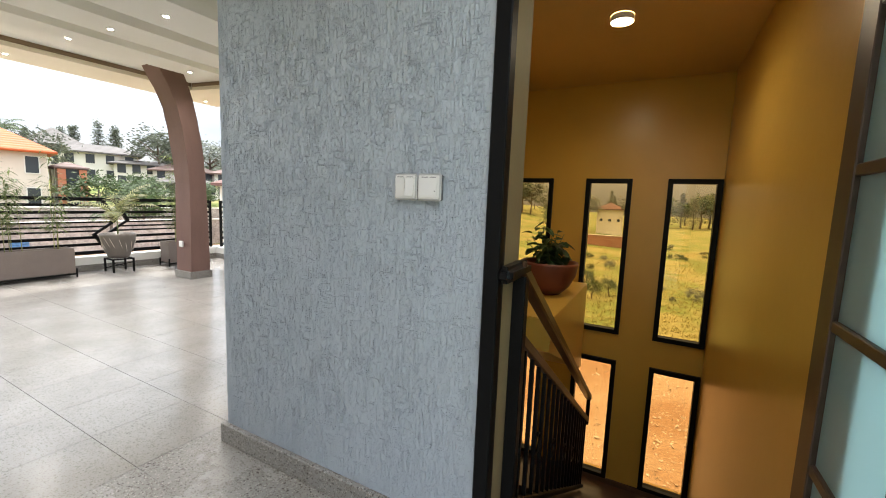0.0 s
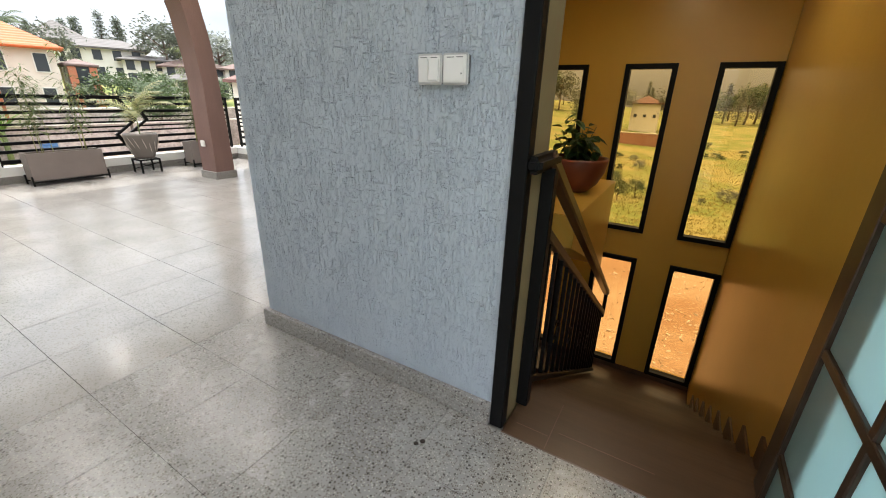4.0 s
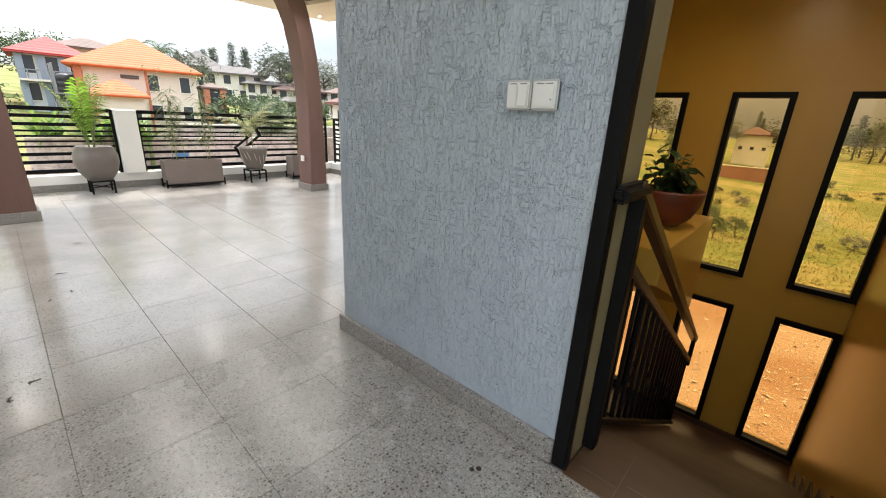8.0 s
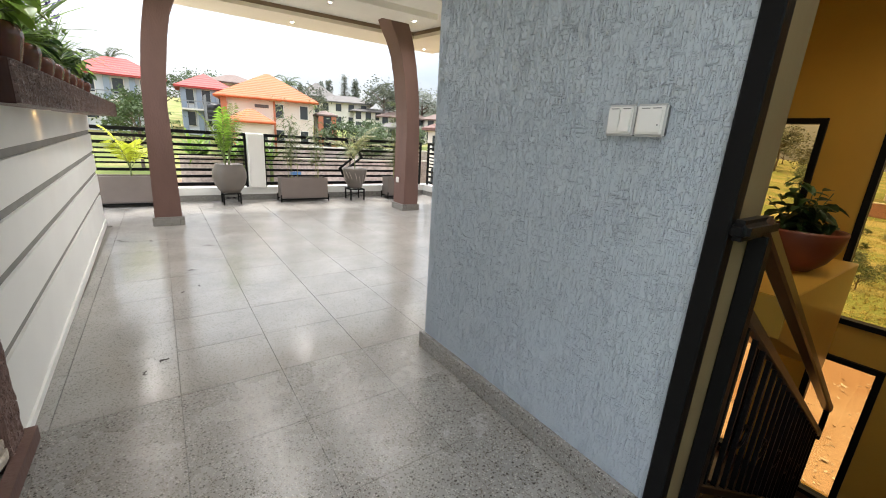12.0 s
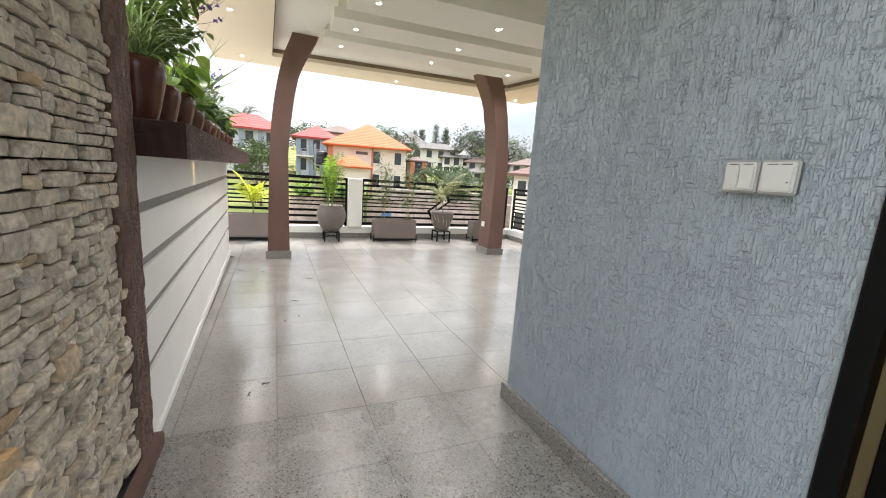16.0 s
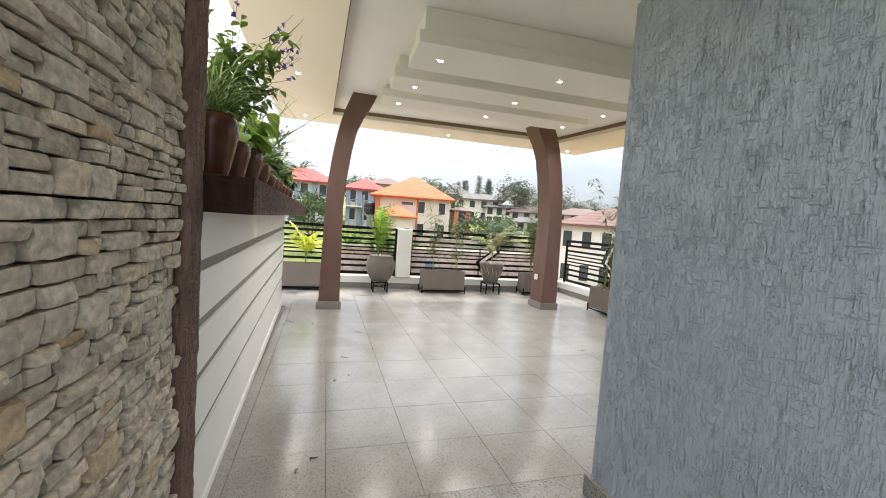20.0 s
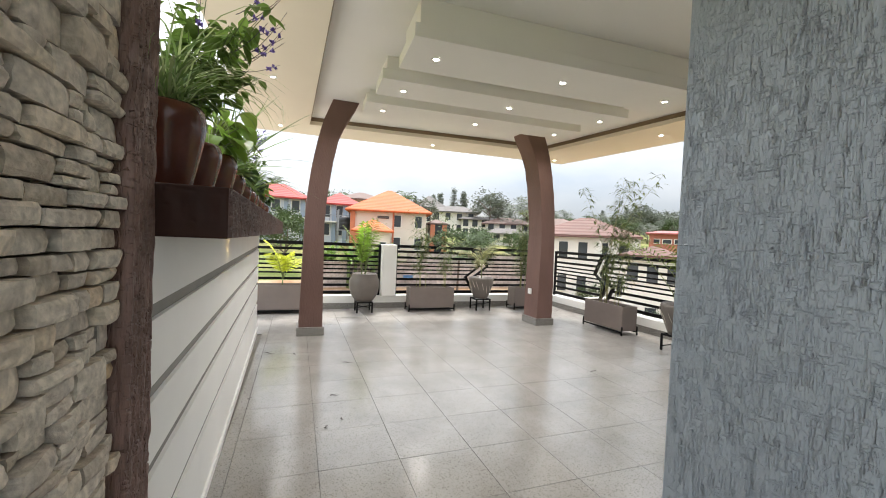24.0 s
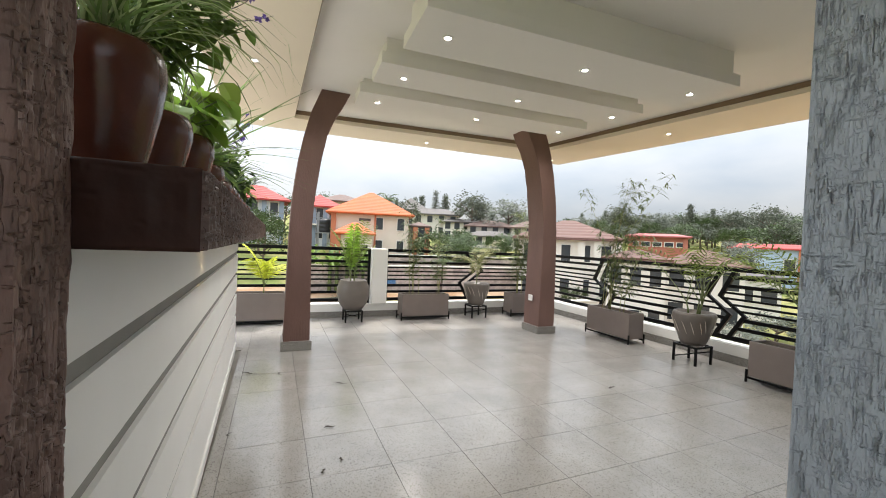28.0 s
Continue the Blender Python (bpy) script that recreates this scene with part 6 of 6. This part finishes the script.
for proto, x, y, top in ((ROUND1, -50.0, -2.0, 4.2), (ROUND1, -40.0, -1.2, 3.0), (ROUND1, -74.0, 6.2, 9.0), (ROUND1, -66.0, 1.0, 7.4), (PALM1, -60.0, -3.6, 8.6), (PALM1, -62.0, 15.5, 8.6), (ROUND2, -60.0, 17.8, 7.4),
                         (BANANA1, -33.0, 3.4, 1.9), (BANANA1, -33.5, 5.4, 1.7), (ROUND1, -42.0, 16.0, 2.6), (ROUND1, -40.0, 18.4, 2.2), (ROUND1, -44.0, 20.0, 2.8), (ROUND1, -36.0, 16.6, 1.2),
                         (ROUND2, -69.0, 34.2, 10.8), (CONE2, -71.0, 36.4, 9.4), (ROUND2, -72.0, 37.8, 9.8), (CONE1, -84.0, 35.0, 11.4), (CONE1, -86.0, 30.0, 11.0), (CONE1, -85.0, 33.0, 12.2), (CONE2, -83.0, 27.4, 10.4),
                         (ROUND2, -63.0, 38.8, 9.6), (ROUND1, -50.0, 28.0, 2.6), (ROUND1, -46.0, 27.0, 1.9), (ROUND1, -52.0, 31.5, 3.0), (ROUND1, -54.0, 26.0, 3.0), (ROUND1, -33.0, 28.4, 2.2), (ROUND1, -36.0, 30.0, 3.2),
                         (ROUND1, -24.0, 20.0, -1.6), (ROUND1, -22.6, 22.6, -1.8), (ROUND1, -17.5, 19.0, -2.4), (ROUND2, -28.0, 46.0, 2.8), (ROUND2, -26.0, 62.0, 3.4), (ROUND2, -24.0, 60.0, 3.0), (PALM1, -30.0, 12.0, 0.4),
                         (ROUND1, -3.0, 26.0, -3.2), (ROUND1, -3.8, 29.0, -3.0), (ROUND1, -2.2, 27.6, -3.4), (ROUND1, -14.0, 62.0, 1.0), (ROUND2, -12.5, 80.0, 4.2), (ROUND2, -3.6, 84.0, 3.6), (ROUND2, -16.0, 74.0, 4.4)):
    plant_at(proto, x, y, top=top)
# the wooded ridge, mostly in the leaf colour paled for haze
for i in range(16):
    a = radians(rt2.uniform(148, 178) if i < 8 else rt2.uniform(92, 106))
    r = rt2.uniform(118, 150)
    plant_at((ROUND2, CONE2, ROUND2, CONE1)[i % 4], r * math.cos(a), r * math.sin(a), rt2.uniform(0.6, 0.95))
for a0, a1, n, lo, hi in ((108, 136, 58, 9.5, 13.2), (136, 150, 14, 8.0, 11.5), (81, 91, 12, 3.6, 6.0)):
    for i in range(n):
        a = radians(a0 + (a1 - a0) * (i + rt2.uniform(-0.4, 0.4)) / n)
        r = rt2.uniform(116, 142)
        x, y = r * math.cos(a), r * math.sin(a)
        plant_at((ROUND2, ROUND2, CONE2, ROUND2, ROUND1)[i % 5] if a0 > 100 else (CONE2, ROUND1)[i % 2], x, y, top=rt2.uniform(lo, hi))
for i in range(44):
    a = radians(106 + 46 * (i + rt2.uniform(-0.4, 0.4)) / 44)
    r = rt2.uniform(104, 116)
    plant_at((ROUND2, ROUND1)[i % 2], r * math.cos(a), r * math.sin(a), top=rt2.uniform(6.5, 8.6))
# shrubs in the field north of the house
for i in range(34):
    x, y = rt2.uniform(-8, 8), 19 + 50 * rt2.random()
    shrub_at((ROUND1, ROUND2)[i % 2], x, y, rt2.uniform(0.06, 0.2))
# low shrubs over the building plot
for i in range(46):
    x, y = rt2.uniform(-31, -13), rt2.uniform(1, 25)
    if not (-33 < x < -24 and 18 < y < 29):
        shrub_at((ROUND1, ROUND2)[i % 2], x, y, rt2.uniform(0.10, 0.24))
# bushes between the houses
for i in range(26):
    a, r = radians(rt2.uniform(112, 176)), rt2.uniform(24, 62)
    x, y = r * math.cos(a), r * math.sin(a)
    if not (-32 < x < -25 and 19 < y < 29) and not (-52 < x < -41 and 4 < y < 16):
        shrub_at((ROUND1, ROUND2)[i % 2], x, y, rt2.uniform(0.18, 0.42))
for q in (ROUND1, ROUND2, CONE1, CONE2, PALM1, BANANA1):
    for o in (*q.children_recursive, q):
        bpy.data.objects.remove(o)


# ---- ledge stones ----
def stone_mat():
    m = bpy.data.materials.new("ledge_stone")
    m.use_nodes = True
    n, l = m.node_tree.nodes, m.node_tree.links
    b = n["Principled BSDF"]
    b.inputs["Roughness"].default_value = 0.75
    geo = n.new("ShaderNodeNewGeometry")
    oi = n.new("ShaderNodeObjectInfo")
    addr = n.new("ShaderNodeMath")
    l.new(oi.outputs["Random"], addr.inputs[0])
    l.new(geo.outputs["Random Per Island"], addr.inputs[1])
    fr = n.new("ShaderNodeMath")
    fr.operation = "FRACT"
    l.new(addr.outputs[0], fr.inputs[0])
    ramp = n.new("ShaderNodeValToRGB")
    cols = ((0.0, (0.44, 0.375, 0.295)), (0.3, (0.63, 0.56, 0.465)), (0.55, (0.54, 0.48, 0.405)), (0.8, (0.68, 0.605, 0.50)), (0.93, (0.61, 0.51, 0.385)), (1.0, (0.56, 0.40, 0.24)))
    ramp.color_ramp.elements[0].position, ramp.color_ramp.elements[1].position = cols[0][0], cols[-1][0]
    ramp.color_ramp.elements[0].color, ramp.color_ramp.elements[1].color = (*cols[0][1], 1), (*cols[-1][1], 1)
    for p, c in cols[1:-1]:
        ramp.color_ramp.elements.new(p).color = (*c, 1)
    l.new(fr.outputs[0], ramp.inputs[0])
    ns = n.new("ShaderNodeTexNoise")
    ns.inputs["Scale"].default_value = 62
    ns.inputs["Detail"].default_value = 8
    l.new(geo.outputs["Position"], ns.inputs["Vector"])
    mr = n.new("ShaderNodeMapRange")
    mr.inputs[1].default_value, mr.inputs[2].default_value = 0.3, 0.7
    mr.inputs[3].default_value, mr.inputs[4].default_value = 0.78, 1.2
    l.new(ns.outputs["Fac"], mr.inputs[0])
    # pale lichen-like patches with sharp borders
    pt = n.new("ShaderNodeTexNoise")
    pt.inputs["Scale"].default_value = 21
    pt.inputs["Detail"].default_value = 3
    pt.inputs["Distortion"].default_value = 1.2
    l.new(geo.outputs["Position"], pt.inputs["Vector"])
    pm = n.new("ShaderNodeMapRange")
    pm.inputs[1].default_value, pm.inputs[2].default_value = 0.40, 0.60
    pm.inputs[3].default_value, pm.inputs[4].default_value = 0.84, 1.12
    l.new(pt.outputs["Fac"], pm.inputs[0])
    both = n.new("ShaderNodeMath")
    both.operation = "MULTIPLY"
    l.new(mr.outputs[0], both.inputs[0])
    l.new(pm.outputs[0], both.inputs[1])
    sc = n.new("ShaderNodeVectorMath")
    sc.operation = "SCALE"
    l.new(ramp.outputs[0], sc.inputs[0])
    l.new(both.outputs[0], sc.inputs["Scale"])
    l.new(sc.outputs[0], b.inputs["Base Color"])
    bp = n.new("ShaderNodeBump")
    bp.inputs["Strength"].default_value = 0.9
    bp.inputs["Distance"].default_value = 0.005
    l.new(ns.outputs["Fac"], bp.inputs["Height"])
    l.new(bp.outputs[0], b.inputs["Normal"])
    return m


M_STONE = stone_mat()
protos = []
for k in range(28):
    rr = random.Random(100 + k)
    NX, NZ = 6, 4
    v, f = [], []
    # two or three chiselled facets meet on the face
    facets = [(rr.uniform(-0.30, 0.30), rr.uniform(-0.22, 0.22), rr.uniform(0.95, 1.10)) for q in range(4)]
    skew = rr.uniform(-0.05, 0.05)
    for i in range(NX + 1):
        for j in range(NZ + 1):
            x, z = i / NX - 0.5, j / NZ - 0.5
            d = min(1.0, min(c + p * x + q * z for p, q, c in facets)) + rr.uniform(-0.018, 0.018)
            ex, ez = min(i, NX - i), min(j, NZ - j)
            d -= (0.03, 0.0, 0.0, 0.0)[ex] + (0.03, 0.0, 0.0)[ez]
            jx = rr.uniform(-0.03, 0.03) if 0 < i < NX else rr.uniform(-0.035, 0.0) * (1 if i else -1)
            jz = rr.uniform(-0.04, 0.04) if 0 < j < NZ else rr.uniform(-0.06, 0.0) * (1 if j else -1)
            if ex == 0 and ez == 0:
                jx, jz = -0.02 * (1 if i else -1), -0.04 * (1 if j else -1)
            v.append((x + jx + skew * z, d, z + jz))
    at = lambda i, j: i * (NZ + 1) + j
    for i in range(NX):
        for j in range(NZ):
            f.append((at(i, j), at(i + 1, j), at(i + 1, j + 1), at(i, j + 1)))
    rim = [at(i, 0) for i in range(NX + 1)] + [at(NX, j) for j in range(1, NZ + 1)] + [at(i, NZ) for i in range(NX - 1, -1, -1)] + [at(0, j) for j in range(NZ - 1, 0, -1)]
    b0 = len(v)
    for r in rim:
        v.append((v[r][0], 0.0, v[r][2]))
    for i in range(len(rim)):
        q = (i + 1) % len(rim)
        f.append((rim[q], rim[i], b0 + i, b0 + q))
    me = bpy.data.meshes.new("stone")
    me.from_pydata(v, [], f)
    me.materials.append(M_STONE)
    protos.append((me, v, f))
stone_wall = tagged(new("wall_stone"), "wall of split grey-brown ledge stones in thin courses", "wall", kind="structure")
rs = random.Random(5)
single, rest_v, rest_f = 0, [], []


def lay_stone(x, z, w, h):
    """One stone with its lower left corner at x, z."""
    global single
    dep = rs.uniform(0.032, 0.062)
    k = rs.randrange(28)
    wide, tall = w - rs.uniform(0.0015, 0.005), h - rs.uniform(0.002, 0.0045)
    if -1.3 < x < -0.72 and 0.45 < z < 1.9 and single < 300:
        s = new("stone", protos[k][0])
        s.parent = stone_wall
        s.matrix_basis = pose(x + w / 2, STONE_Y - 0.045, z + h / 2, 0, rs.uniform(-1.6, 1.6)) @ Matrix.Diagonal((wide, dep, tall, 1))
        single += 1
        return
    b0 = len(rest_v)
    rest_v.extend((x + w / 2 + p[0] * wide, STONE_Y - 0.045 + p[1] * dep, z + h / 2 + p[2] * tall) for p in protos[k][1])
    rest_f.extend(tuple(b0 + q for q in ff) for ff in protos[k][2])


z = 0.056
while z < 2.60:
    h = rs.choice((0.026, 0.030, 0.034, 0.040, 0.046, 0.052, 0.060, 0.066))
    x = -1.485
    while x < -0.12:
        w = min(rs.uniform(0.042, 0.135), -0.118 - x)
        if -0.118 - (x + w) < 0.03:
            w = -0.118 - x
        if h > 0.044 and rs.random() < 0.62:
            # a tall course is made up of two thin ones here and there
            cut = h * rs.uniform(0.40, 0.60)
            lay_stone(x, z, w, cut)
            if w > 0.10 and rs.random() < 0.6:
                m = w * rs.uniform(0.35, 0.65)
                lay_stone(x, z + cut, m, h - cut)
                lay_stone(x + m, z + cut, w - m, h - cut)
            else:
                lay_stone(x, z + cut, w, h - cut)
        else:
            lay_stone(x, z, w, h)
        x += w
    z += h
me = bpy.data.meshes.new("stones")
me.from_pydata(rest_v, [], rest_f)
me.materials.append(M_STONE)
rest = tagged(new("stones", me), "split grey-brown ledge stones", kind="stuff")
rest.parent = stone_wall

# ---- floor tiles ----
tile_meshes = {}
rt = random.Random(11)
for i in range(-14, 12):
    for j in range(-4, 12):
        gap = 0.0005 if i >= 0 else 0.0010
        x0, x1 = JX + TILE * i + gap, JX + TILE * (i + 1) - gap
        y0, y1 = JY + TILE * j + gap, JY + TILE * (j + 1) - gap
        terrace = x0 < WALL_END
        x0, x1 = max(x0, BACK_X), min(x1, 2.38)
        y0, y1 = max(y0, (-0.585 if x0 < -0.3 else -0.75) if x0 > -5.7 else -2.0), min(y1, RIGHT_Y if terrace else WALL_Y - 0.02)
        if x1 - x0 < 0.01 or y1 - y0 < 0.01:
            continue
        # near tiles take the darker tone without the painted-in sheen
        rough = i >= 0
        key = (round(x1 - x0, 4), round(y1 - y0, 4), rough)
        if key not in tile_meshes:
            bm = bm_box(-key[0] / 2, -key[1] / 2, -0.014, key[0] / 2, key[1] / 2, 0, 0.0007)
            me = bpy.data.meshes.new("tile")
            bm.to_mesh(me)
            bm.free()
            me.materials.append(M_FLOORNEAR if rough else M_FLOOR)
            tile_meshes[key] = me
        tl = new("tile", tile_meshes[key])
        tl.parent = floor_b if y0 > WALL_Y else floor
        tl.matrix_basis = pose((x0 + x1) / 2, (y0 + y1) / 2, rt.uniform(-0.0006, 0.0), rt.uniform(-0.09, 0.09), rt.uniform(-0.09, 0.09))
